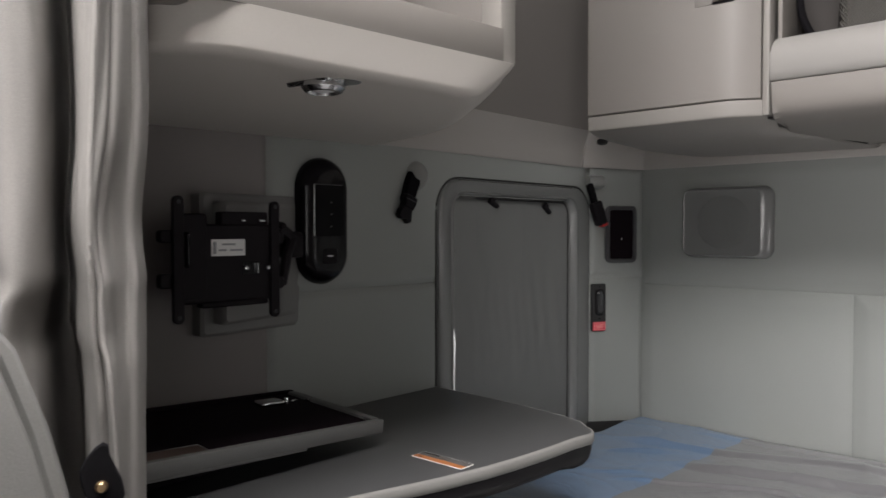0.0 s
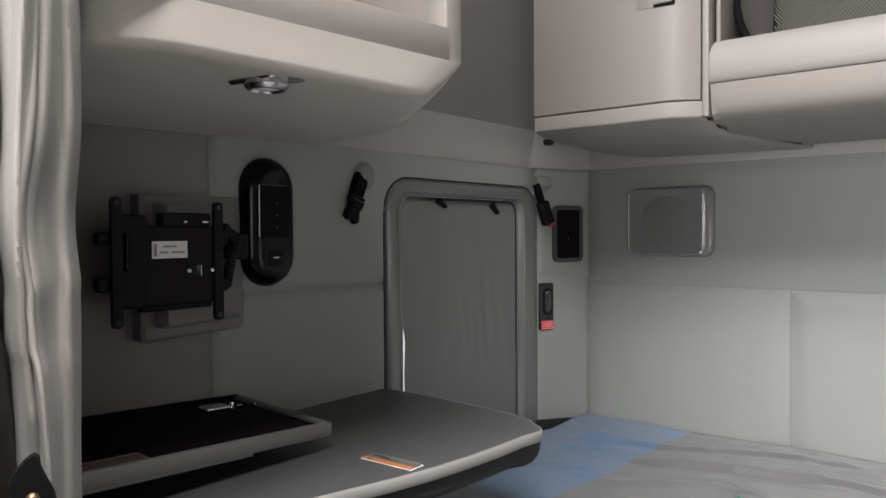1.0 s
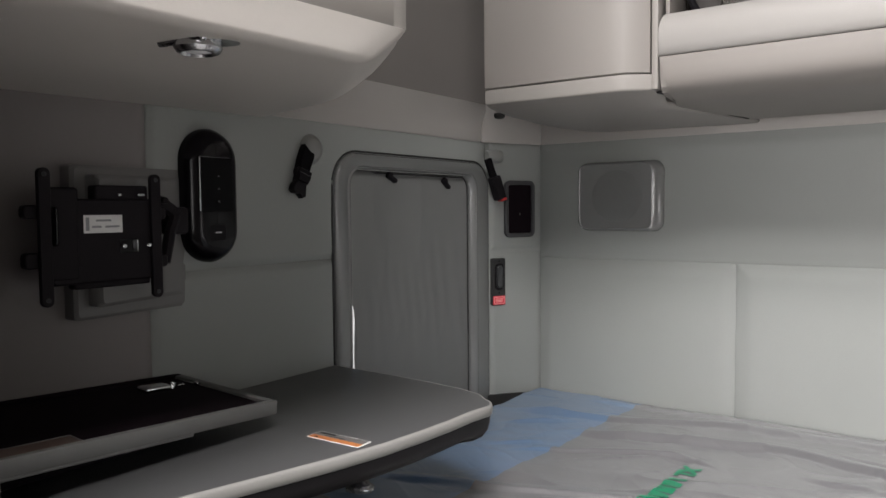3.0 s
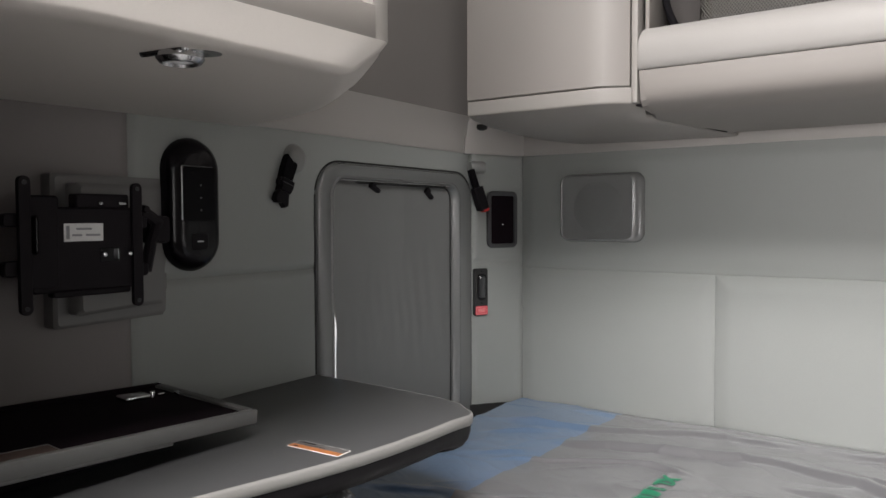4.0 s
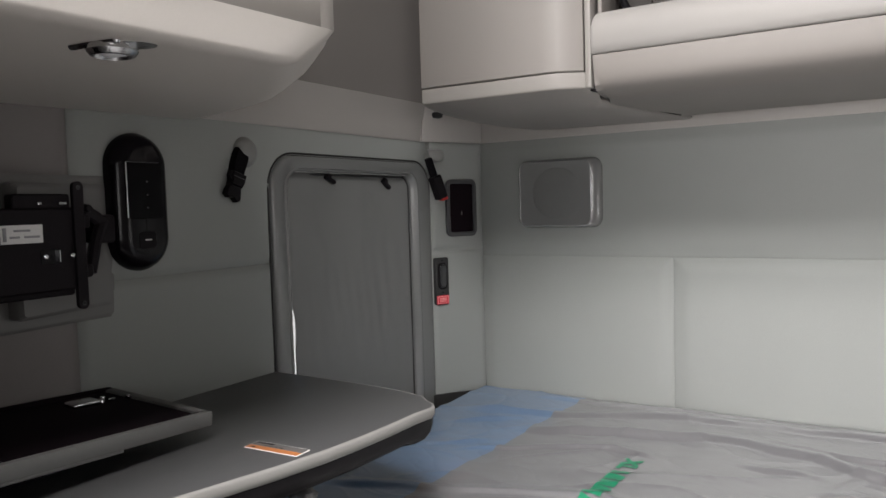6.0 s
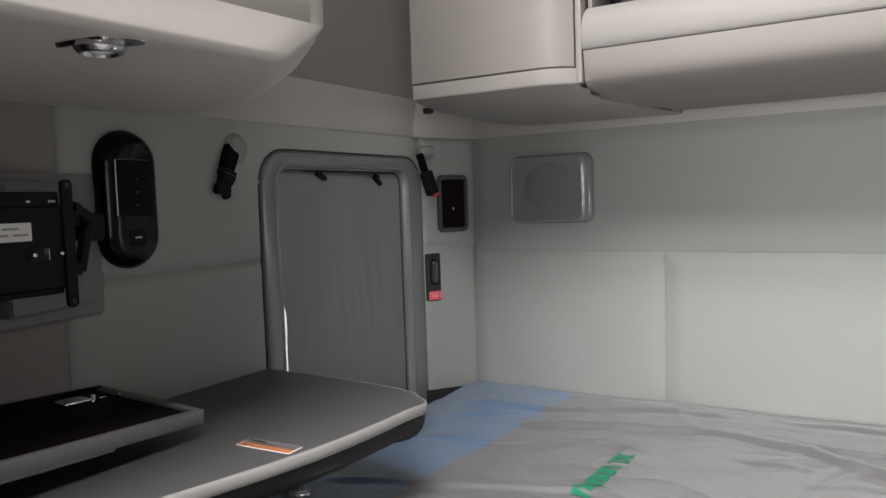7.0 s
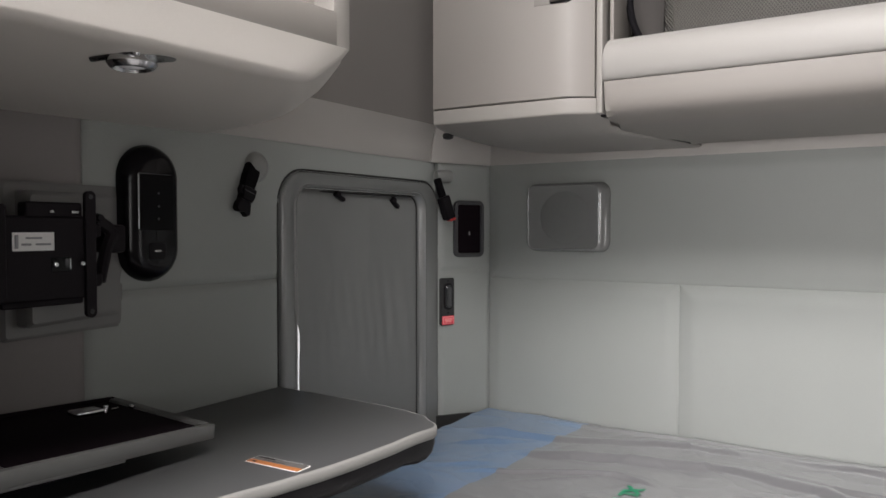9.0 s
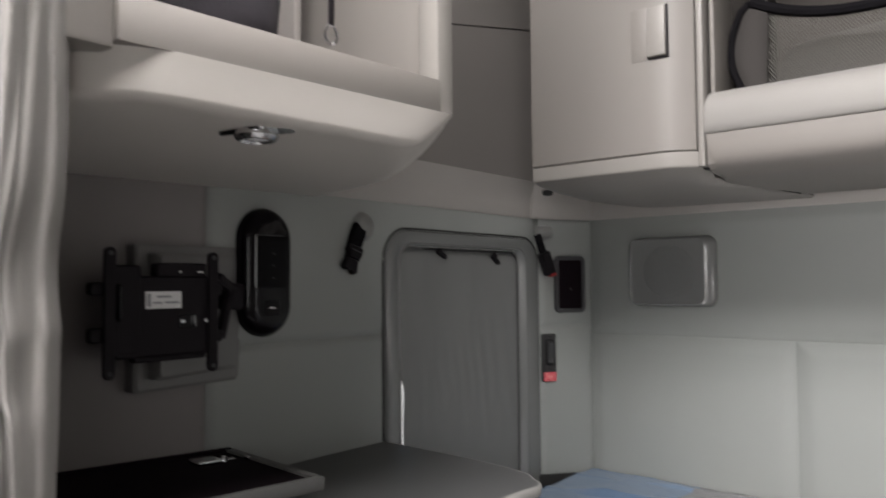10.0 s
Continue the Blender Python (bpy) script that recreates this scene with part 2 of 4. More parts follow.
def pad(m, u0, u1, v0, v1, d, edge=0.022, pucker=0.0012, seed=0.0, free="", base=-0.002, crisp=0.38):
    """An upholstered panel: full in the middle, drawn in at its sewn edges."""
    bm = bmesh.new()

    def ticks(a, b):
        n = max(6, int((b - a) / 0.05))
        t = [a + (b - a) * k / n for k in range(n + 1)]
        near = [0.0012, 0.003, 0.0055, 0.008, 0.011, 0.015, 0.020, 0.026, 0.033, 0.041, 0.050]
        return sorted(set([round(x, 5) for x in t] + [round(a + x, 5) for x in near] + [round(b - x, 5) for x in near]))
    us, vs = ticks(u0, u1), ticks(v0, v1)
    rows = []
    for v in vs:
        row = []
        for u in us:
            e = min(9 if "L" in free else u - u0, 9 if "R" in free else u1 - u, 9 if "B" in free else v - v0, 9 if "T" in free else v1 - v)
            h = base + (d - base) * ((1 - crisp) * dip(e / (edge * 0.5)) + crisp * soft(e + 0.0003, 0.010))
            h += pucker * noise.noise(Vector((u * 9 + seed, v * 9, seed)))* soft(e, 0.05)
            row.append(bm.verts.new(m @ Vector((u, v, h))))
        rows.append(row)
    for a, b in zip(rows, rows[1:]):
        for i in range(len(us) - 1):
            bm.faces.new((a[i], a[i + 1], b[i + 1], b[i]))
    return bm


def bars(m, rows, h=0.0006, bm=None):
    """Lines of print that cannot be read, as plain bars (u0, u1, v0, v1)."""
    for u0, u1, v0, v1 in rows:
        bm = plate(m, u0, u1, v0, v1, 0.0, h, 0.0004, 0.0001, bm, 1)
    return bm


# ---- plan ----
YW, XB, YC = 1.54, 1.75, 1.45      # side wall face, rear wall face, rear corner
TOP = 1.617                         # top of the padded walls
DRIVER = -0.75
SIDE = plane_m((0, YW, 0), (1, 0, 0), (0, -1, 0))
REAR = plane_m((XB, 0, 0), (0, -1, 0), (-1, 0, 0))
CA, CB = Vector((1.586, 1.5234, 0)), Vector((XB, YC, 0))
CDIR = (CB - CA).normalized()
CORNER = plane_m(CA, CDIR, Vector((CDIR.y, -CDIR.x, 0)))
CLEN = (CB - CA).length

# ---- shell ----
def ceiling_mesh():
    """Headliner with the opening of the roof window."""
    bm = box(-2.3, -0.75, DRIVER - 0.1, 1.65, 2.75, 2.80)
    box(0.25, 1.85, DRIVER - 0.1, 1.65, 2.75, 2.80, bm=bm)
    box(-0.75, 0.25, DRIVER - 0.1, 0.20, 2.75, 2.80, bm=bm)
    box(-0.75, 0.25, 1.12, 1.65, 2.75, 2.80, bm=bm)
    return bm


part("ground", box(-120, 120, -120, 120, -1.15, -1.05), mat("pale_concrete", (0.58, 0.57, 0.55), 0.9, vary=0.15, scale=0.6, grain=30), None, "pale concrete yard outside the truck", False, category="ground", kind="structure")
floor = part("floor", box(-2.3, 1.85, DRIVER - 0.1, 1.65, -0.05, 0.0), FLOOR_VINYL, None, "grey vinyl cab floor", False, category="floor", kind="structure")
ceiling = part("ceiling", ceiling_mesh(), CHARCOAL, None, "grey cab headliner", False, category="ceiling", kind="structure")

HX0, HX1, HZ0, HZ1 = 1.028, 1.518, 0.80, 1.524          # hatch opening
bm = box(-0.75, HX0, YW + 0.006, YW + 0.08, 0, 2.75)
box(HX1, 1.85, YW + 0.006, YW + 0.08, 0, 2.75, bm=bm)
box(HX0, HX1, YW + 0.006, YW + 0.08, HZ1, 2.75, bm=bm)
box(HX0, HX1, YW + 0.006, YW + 0.08, 0, HZ0, bm=bm)
box(-2.3, -1.75, YW + 0.006, YW + 0.08, 0, 2.75, bm=bm)
box(-1.75, -0.75, YW + 0.006, YW + 0.08, 0, 1.2, bm=bm)
box(-1.75, -0.75, YW + 0.006, YW + 0.08, 1.9, 2.75, bm=bm)
wall_side = part("wall_passenger", bm, VINYL, None, "grey vinyl side wall of the sleeper cab", False, category="wall", kind="structure")

bm = box(XB + 0.006, XB + 0.08, DRIVER, YW + 0.006, 0, 2.75)
wall_rear = part("wall_rear", bm, VINYL, None, "grey padded vinyl rear wall of the sleeper", False, category="wall", kind="structure")

bm = box(-0.75, 1.03, DRIVER - 0.08, DRIVER, 0, 2.75)
box(1.51, XB + 0.006, DRIVER - 0.08, DRIVER, 0, 2.75, bm=bm)
box(1.03, 1.51, DRIVER - 0.08, DRIVER, 0, 0.95, bm=bm)
box(1.03, 1.51, DRIVER - 0.08, DRIVER, 1.50, 2.75, bm=bm)
box(-2.3, -1.6, DRIVER - 0.08, DRIVER, 0, 2.75, bm=bm)
box(-1.6, -0.75, DRIVER - 0.08, DRIVER, 0, 1.2, bm=bm)
box(-1.6, -0.75, DRIVER - 0.08, DRIVER, 1.9, 2.75, bm=bm)
part("wall_driver", bm, CHARCOAL, None, "plain grey side wall of the cab", False, category="wall", kind="structure")
bm = box(-2.3, -2.2, DRIVER, YW + 0.006, 0, 0.92)
box(-2.3, -2.2, DRIVER, YW + 0.006, 1.92, 2.75, bm=bm)
box(-2.3, -2.2, DRIVER, DRIVER + 0.12, 0.92, 1.92, bm=bm)
box(-2.3, -2.2, YW - 0.12, YW + 0.006, 0.92, 1.92, bm=bm)
part("wall_front", bm, CHARCOAL, None, "plain cab front round the windshield opening", False, category="wall", kind="structure")

# Added out of view: keeps windshield light off the passenger wall.
part("wall_light_block", box(-0.06, -0.02, 1.13, YW + 0.006, 0.0, 2.75, 0.01), CHARCOAL, None, "unseen wall added behind the curtain to block windshield light", category="wall", kind="structure")

# padded panels of the side wall
part("panel", pad(SIDE, 0.5485, 0.985, 1.3287, TOP, 0.004, seed=1, free="RT", edge=0.03), VINYL, wall_side)
part("panel", pad(SIDE, 0.5485, 0.985, 0.95, 1.3283, 0.004, seed=2, free="RB", edge=0.03), VINYL, wall_side)
part("panel", pad(SIDE, 0.985, 1.59, 1.52, TOP, 0.004, seed=1, free="LRTB"), VINYL, wall_side)
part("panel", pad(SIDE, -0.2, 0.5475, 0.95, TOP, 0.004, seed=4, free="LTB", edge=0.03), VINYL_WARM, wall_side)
# padded panels of the rear wall (u runs towards the driver's side)
part("panel", pad(REAR, -YC, 0.74, 1.2901, TOP + 0.003, 0.007, seed=5, edge=0.08, base=-0.0012, crisp=0.3), VINYL, wall_rear)
part("panel", pad(REAR, -YC, -0.9026, 0.80, 1.2899, 0.0075, seed=6, edge=0.08, base=-0.0012, crisp=0.3), VINYL, wall_rear)
part("panel", pad(REAR, -0.9024, -0.30, 0.80, 1.2899, 0.0075, seed=7, edge=0.08, base=-0.0012, crisp=0.3), VINYL, wall_rear)
part("panel", pad(REAR, -0.298, 0.74, 0.80, 1.2899, 0.0075, seed=8, edge=0.08, base=-0.0012, crisp=0.3), VINYL, wall_rear)
# corner panel
bm = loft([[(CA.x, CA.y, z), (CB.x, CB.y, z), (XB + 0.006, YW + 0.006, z), (CA.x, YW + 0.006, z)] for z in (0.78, TOP + 0.003)])
wall_corner = part("wall_corner", bm, VINYL, None, "narrow angled corner panel in grey vinyl", False, category="wall", kind="structure")
# Black strip paints the dark, shaded gap between corner panel and mattress.
bm = loft([[CORNER @ Vector((u, v, h)) for u, v in ((-0.012, 0.80), (-0.012, 0.908), (0.05, 0.905), (0.13, 0.899), (0.17, 0.80))] for h in (0.0, 0.0085)])
part("black_strip", bm, RUBBER, wall_corner, "black strip for the shaded gap along the mattress")
part("panel", pad(CORNER, 0.0, CLEN, 1.314, TOP, 0.0045, seed=9, edge=0.03), VINYL, wall_corner)
part("panel", pad(CORNER, 0.0, CLEN, 0.82, 1.312, 0.0045, seed=10, edge=0.03), VINYL, wall_corner)

# cornice above the padded walls
def sweep_line(profile, a, b, inward):
    a, b, n = Vector(a), Vector(b), Vector(inward).normalized()
    return loft([[Vector((p.x + n.x * d, p.y + n.y * d, z)) for d, z in profile] for p in (a, b)])


COVE = [(-0.02, TOP - 0.002), (0.006, TOP - 0.002), (0.009, TOP + 0.004), (0.012, TOP + 0.03), (0.020, TOP + 0.06), (0.032, TOP + 0.085), (0.036, TOP + 0.096), (-0.02, TOP + 0.096)]
cornice = part("cornice", sweep_line(COVE, (-0.3, YW, 0), (1.62, YW, 0), (0, -1, 0)), CORNICE, None, "pale moulded plastic cornice along the top of the padded walls", category="trim", kind="structure")
part("corner_cornice", sweep_line([(d + 0.001, z) for d, z in COVE], CA - CDIR * 0.03, CB + CDIR * 0.03, Vector((CDIR.y, -CDIR.x, 0))), CORNICE, cornice)
part("rear_cornice", sweep_line(COVE, (XB, DRIVER, 0), (XB, 1.47, 0), (-1, 0, 0)), CORNICE, cornice)
# upper wall above the cornice
def upper_wall(lower, proud):
    seam = [(-0.3, 1.74), (1.16, 2.051), (1.54, 2.133), (XB, 2.178)]
    base = TOP + 0.094
    front = [(x, z - 0.003) for x, z in seam][::-1] + [(-0.3, base), (XB, base)] if lower else [(x, z + 0.003) for x, z in seam] + [(XB, 2.75), (-0.3, 2.75)]
    return loft([[(x, y, z) for x, z in front] for y in (YW - proud, YW + 0.005)])


part("wall_upper", upper_wall(True, 0.033), UPPER, None, "dim upper side wall lined in warm grey cloth", category="wall", kind="structure")
part("wall_upper", upper_wall(False, 0.032), UPPER, None, "dim upper side wall lined in warm grey cloth", category="wall", kind="structure")
part("wall_seam", loft([[(x, y, z) for x, z in ((-0.3, 1.74), (1.16, 2.051), (XB, 2.178))] + [(XB, y, 2.172), (1.16, y, 2.045), (-0.3, y, 1.734)] for y in (YW - 0.030, YW)]), UPPER, None, "dark joint in the upper wall lining", category="trim", kind="structure")
part("wall_upper", box(XB - 0.03, XB + 0.005, DRIVER, YW - 0.034, TOP + 0.094, 2.75), UPPER, None, "upper rear wall behind the overhead lockers", False, category="wall", kind="structure")

# ---- side hatch with its cloth shade ----
hatch = thing("door_1", (1.29, YW, 0.80), "grey moulded frame of the bunk hatch, covered by a cloth shade", "hatch", kind="structure")
OUT, INN = (0.977, 1.596, 0.70, 1.558, 0.075), (1.034, 1.512, 0.78, 1.519, 0.035)


def between(t):
    return [a + (b - a) * t for a, b in zip(OUT, INN)]


rings = []
for t, h in ((0, 0.0), (0.02, 0.008), (0.10, 0.014), (0.25, 0.0165), (0.5, 0.014), (0.66, 0.0115), (0.72, 0.0105), (0.77, 0.0130), (0.80, 0.0135), (0.84, 0.0125), (0.88, 0.0090), (0.92, 0.0050), (0.96, 0.001), (1.0, -0.004), (1.0, -0.05)):
    rings.append([SIDE @ Vector((u, v, h)) for u, v in rrect(*between(t), n=8)])
part("hatch_frame", loft(rings, caps=(False, False)), FRAME, hatch)
black_strip = [SIDE @ Vector((u, v, 0.004)) for u, v in rrect(0.975, 1.600, 0.70, 1.561, 0.077, n=8)]
part("outer_seal", tube(black_strip + black_strip[:1], 0.0024, 6), RUBBER, hatch)
black_strip = [SIDE @ Vector((u, v, -0.005)) for u, v in rrect(1.0350, 1.5075, 0.79, 1.5165, 0.033, n=8)]
part("inner_seal", tube(black_strip + black_strip[:1], 0.0022, 6), RUBBER, hatch)
bm = bmesh.new()
NX, NZ = 90, 50
grid = []
for j in range(NZ + 1):
    z = 0.80 + (1.519 - 0.80) * j / NZ
    row = []
    for i in range(NX + 1):
        s = i / NX
        left = 1.0400 + 0.0118 * soft(max(0.0, 1.225 - z), 0.05) * (0.9 + 0.1 * math.sin(z * 41 - 3.65))
        x = left + (1.510 - left) * s
        drop = (1.519 - z) / 0.7
        fold = 0.006 * noise.noise(Vector((s * 3.2 + z * 0.8, z * 2.0, 3.1)))
        mid = math.exp(-((z - 1.19) / 0.10) ** 2)
        fold += 0.0034 * mid * noise.noise(Vector((s * 17 + z * 3, z * 4, 7.1))) * (0.4 + s) + 0.0012 * (1 - abs(noise.noise(Vector((s * 5 - z * 3.0, z * 4.5 + s * 2, 5.5))))) ** 6 + 0.0004 * noise.noise(Vector((s * 12, z * 14, 1.3)))
        fold -= 0.002 * max(0, 1 - s / 0.10) * drop
        row.append(bm.verts.new((x, YW + 0.0065 - fold * soft(min(1.510 - x + 0.004, x - left + 0.012), 0.04), z)))
    grid.append(row)
for a, b in zip(grid, grid[1:]):
    for i in range(NX):
        bm.faces.new((a[i], a[i + 1], b[i + 1], b[i]))
shade = part("shade_cloth", bm, SHADE, hatch, "grey cloth shade hung inside the hatch")
solid = shade.modifiers.new("thick", "SOLIDIFY")
solid.thickness, solid.offset = 0.0015, 1
for x, z, tilt in ((1.183, 1.506, -24), (1.404, 1.497, -34)):
    m = SIDE @ Matrix.Translation((x, z, 0.0)) @ pose(0, 0, 0, 0, 0, tilt) @ Matrix.Scale(0.85, 4)
    bm = plate(m, -0.021, 0.021, -0.006, 0.006, -0.008, 0.004, 0.004, 0.002)
    plate(m, -0.023, -0.006, -0.003, 0.010, -0.004, 0.007, 0.003, 0.001, bm)
    part("shade_clip", bm, BLACK, hatch, "small black plastic hook")
part("window_pane", box(HX0, HX1, YW + 0.055, YW + 0.06, HZ0, HZ1), GLASS, hatch, smooth=False).visible_shadow = False

# ---- buckles beside the hatch ----
strap = thing("restraint_strap", (0.925, YW, 1.46), "short black webbing strap with buckle on a grey cap", "strap")
mk = SIDE @ Matrix.Translation((0.917, 1.557, 0))
part("cap", lathe([(0.001, 0.019), (0.016, 0.018), (0.025, 0.013), (0.031, 0.004), (0.033, 0.0), (0.033, -0.002)], mk @ pose(0, 0, 0, 0, 0, 30)), GRILLE_LIGHT, strap, "grey plastic anchor cap")
ms = SIDE @ Matrix.Translation((0.899, 1.556, 0.004)) @ pose(0, 0, 0, 0, 0, -19) @ Matrix.Scale(0.90, 4)
def wavy(m, outline, h0, h1):
    """A flat moulded piece with a softened front edge."""
    c = Vector((sum(u for u, v in outline) / len(outline), sum(v for u, v in outline) / len(outline)))
    return loft([[m @ Vector((c.x + (u - c.x) * k, c.y + (v - c.y) * k, h)) for u, v in outline] for k, h in ((1, h0), (1, h1 - 0.003), (0.9, h1))])


part("webbing", wavy(ms, ((-0.014, 0.006), (-0.016, -0.012), (-0.017, -0.03), (-0.016, -0.056), (0.016, -0.056), (0.018, -0.032), (0.020, -0.014), (0.018, -0.004), (0.004, -0.003)), 0.0, 0.018), WEBBING, strap)
part("buckle_socket", wavy(ms, ((-0.019, -0.050), (-0.021, -0.060), (-0.016, -0.070), (-0.017, -0.080), (0.015, -0.080), (0.019, -0.068), (0.019, -0.050)), 0.004, 0.024), BLACK, strap, "black plastic buckle half")
part("buckle_loop", tube([ms @ Vector(p) for p in ((-0.017, -0.052, 0.018), (-0.023, -0.056, 0.020), (-0.024, -0.063, 0.020), (-0.018, -0.069, 0.018))], 0.0025, 6), BLACK, strap)
part("buckle_prongs", wavy(ms, ((-0.015, -0.079), (-0.021, -0.090), (-0.022, -0.104), (-0.014, -0.109), (0.0, -0.106), (0.012, -0.113), (0.020, -0.107), (0.017, -0.092), (0.014, -0.079)), 0.005, 0.020), BLACK, strap, "black flared buckle half")
part("buckle_mark", plate(ms, -0.0165, 0.0165, -0.0615, -0.0600, 0.022, 0.0245, 0.0006, 0.0003), FRAME_DARK, strap)

belt = thing("belt_buckle", (1.60, 1.515, 1.45), "black seat-belt buckle with a red button hung from a grey cap", "belt buckle")
mk = CORNER @ Matrix.Translation((0.010, 1.576, 0.0))
bm = lathe([(0.001, -0.024), (0.0145, -0.0235), (0.0170, -0.020), (0.0175, 0.0), (0.0180, 0.016), (0.0155, 0.022), (0.001, 0.0235)], mk @ Matrix.Translation((-0.004, 0.0, 0.016)) @ pose(0, 0, 0, 0, 84, 0), 20)
part("cap", bm, GRILLE_LIGHT, belt, "grey plastic anchor cap")
mb = CORNER @ Matrix.Translation((-0.025, 1.566, 0.026)) @ pose(0, 0, 0, 0, 0, 20)
part("stalk", plate(mb, -0.009, 0.010, -0.058, 0.002, 0.0, 0.012, 0.003, 0.002), WEBBING, belt)
part("socket", plate(mb, -0.014, 0.017, -0.116, -0.050, -0.004, 0.020, 0.005, 0.004), BLACK, belt)
part("release_button", plate(mb, -0.004, 0.015, -0.121, -0.112, 0.0, 0.018, 0.002, 0.001), RED_DARK, belt, "red release button")

# ---- recessed storage pocket and rocker switch on the corner panel ----
pocket = thing("wall_pocket", (1.67, 1.48, 1.355), "black recessed wall pocket with a grey bezel", "pocket")
part("bezel", bezel(CORNER, 0.0460, 0.1510, 1.350, 1.511, 0.012, 0.004, 0.013, 0.018, back=0.0065), FRAME_DARK, pocket)
# No real depth: a flat near-black plate carries the hollow's shade.
part("recess", plate(CORNER, 0.0560, 0.1410, 1.360, 1.502, 0.0, 0.0075, 0.012, 0.0005), TRAY_IN, pocket, "near-black plate for the shaded hollow of the pocket")
# Highlight put in as a tiny chrome piece.
part("glint_sliver", plate(CORNER, 0.0985, 0.1005, 1.413, 1.421, 0.008, 0.010, 0.0008, 0.0004), CHROME, pocket, "glint in the pocket, drawn as a chrome sliver")

switch = thing("rocker_switch", (1.61, 1.51, 1.158), "dark rocker switch plate with a red warning label", "switch")
part("plate", plate(CORNER, 0.0020, 0.0480, 1.160, 1.293, 0.0, 0.011, 0.006, 0.003), RUBBER, switch)
part("surround", bezel(CORNER, 0.0095, 0.0405, 1.204, 1.279, 0.005, 0.008, 0.0145, 0.013), BLACK, switch, "black switch surround")
rk = [[CORNER @ Vector((0.025 + (u - 0.0525) * k, 1.2415 + (v - 1.2415) * k, h)) for u, v in rrect(0.042, 0.063, 1.209, 1.274, 0.010)] for k, h in ((1, 0.009), (1, 0.015), (0.86, 0.018), (0.55, 0.0165), (0.2, 0.0155))]
part("rocker", loft(rk), ROCKER, switch, "dark grey rocker")
part("switch_mark", plate(CORNER, 0.0225, 0.0275, 1.283, 1.287, 0.010, 0.0116, 0.001, 0.0003), BLACK, switch)
part("switch_mark", plate(CORNER, 0.0225, 0.0275, 1.193, 1.198, 0.010, 0.0116, 0.001, 0.0003), BLACK, switch)
label = part("label", plate(CORNER, 0.0045, 0.0455, 1.162, 1.187, 0.009, 0.0118, 0.003, 0.0004), RED, switch, "red warning label")
bm = bezel(CORNER, 0.0070, 0.0430, 1.1645, 1.1845, 0.0013, 0.0112, 0.0124, 0.002)
bars(CORNER @ Matrix.Translation((-0.0275, 0, 0.0118)), [(0.040, 0.065, 1.1775, 1.1795), (0.040, 0.065, 1.1735, 1.1755), (0.042, 0.063, 1.1695, 1.1715)], bm=bm)
part("label_print", bm, PINK, label)

# ---- speaker grille on the rear wall ----
speaker = thing("speaker_grille", (XB, 1.21, 1.37), "grey plastic speaker cover with rounded edges on the padded wall", "speaker")
GU0, GU1, GV0, GV1 = -1.320, -1.085, 1.369, 1.556
rings = []
for i, h in ((0, 0.006), (0, 0.012), (0.003, 0.019), (0.010, 0.028), (0.019, 0.0345), (0.023, 0.0355), (0.0245, 0.0350), (0.034, 0.0348), (0.05, 0.0348)):
    ring = rrect(GU0 + i * 0.5, GU1 - i * 1.15, GV0 + i * 0.35, GV1 - i * 0.35, max(0.026 - i * 0.4, 0.01), 8)
    rings.append([REAR @ Vector((u + 0.005 * (1 if u > -1.2 else -1) * (1 - ((v - 1.4625) / 0.0935) ** 2), v, h)) for u, v in ring])
part("housing", loft(rings), GRILLE, speaker)
part("backplate", plate(REAR, GU0 - 0.001, GU1 + 0.002, GV0 - 0.001, GV1 + 0.001, 0.0, 0.010, 0.028, 0.003), FRAME_DARK, speaker, "dark gasket")
cu, cv = (GU0 + GU1) / 2, (GV0 + GV1) / 2
mc = REAR @ Matrix.Translation((cu, cv, 0.0352))
part("cone_cover", lathe([(0.070, -0.0002), (0.068, 0.0004), (0.05, 0.0007), (0.03, 0.0009), (0.002, 0.0011)], mc, 40), GRILLE_CLOTH, speaker, "round perforated zone")
# ---- oval control panel on the side wall ----
oval = thing("control_panel", (0.67, YW, 1.34), "tall oval glossy black control panel with rounded ends", "control panel")
rings = []
for i, h in ((0, 0.002), (0, 0.010), (0.004, 0.019), (0.011, 0.0265), (0.020, 0.0305), (0.030, 0.032)):
    rings.append([SIDE @ Vector((u, v, h)) for u, v in rrect(0.604 + i, 0.718 - i, 1.342 + i, 1.577 - i, 0.0574 - i, 12)])
part("housing", loft(rings), GLOSS_BLACK, oval)
part("screen", plate(SIDE, 0.627, 0.695, 1.431, 1.527, 0.02, 0.0326, 0.005, 0.001), SCREEN, oval, "small dark display")
# The bright left line is a reflection, modelled as a chrome strip.
part("screen_edge_line", box(0.6250, 0.6274, YW - 0.0336, YW - 0.02, 1.433, 1.525), CHROME, oval, "reflection at the display edge, drawn as a thin chrome strip", False)
part("screen_edge_line", box(0.628, 0.690, YW - 0.0332, YW - 0.02, 1.5255, 1.5266), FRAME_DARK, oval, "thin edge of the display", False)
part("button", plate(SIDE, 0.645, 0.679, 1.381, 1.409, 0.02, 0.0334, 0.006, 0.001), BLACK, oval, "square black button")
part("button_mark", plate(SIDE, 0.656, 0.669, 1.394, 1.3965, 0.032, 0.0339, 0.001, 0.0002), WHITE, oval)

for v in (1.448, 1.470, 1.492):
    part("screen_mark", plate(SIDE, 0.664, 0.667, v, v + 0.003, 0.03, 0.0332, 0.0008, 0.0002), FRAME_DARK, oval)

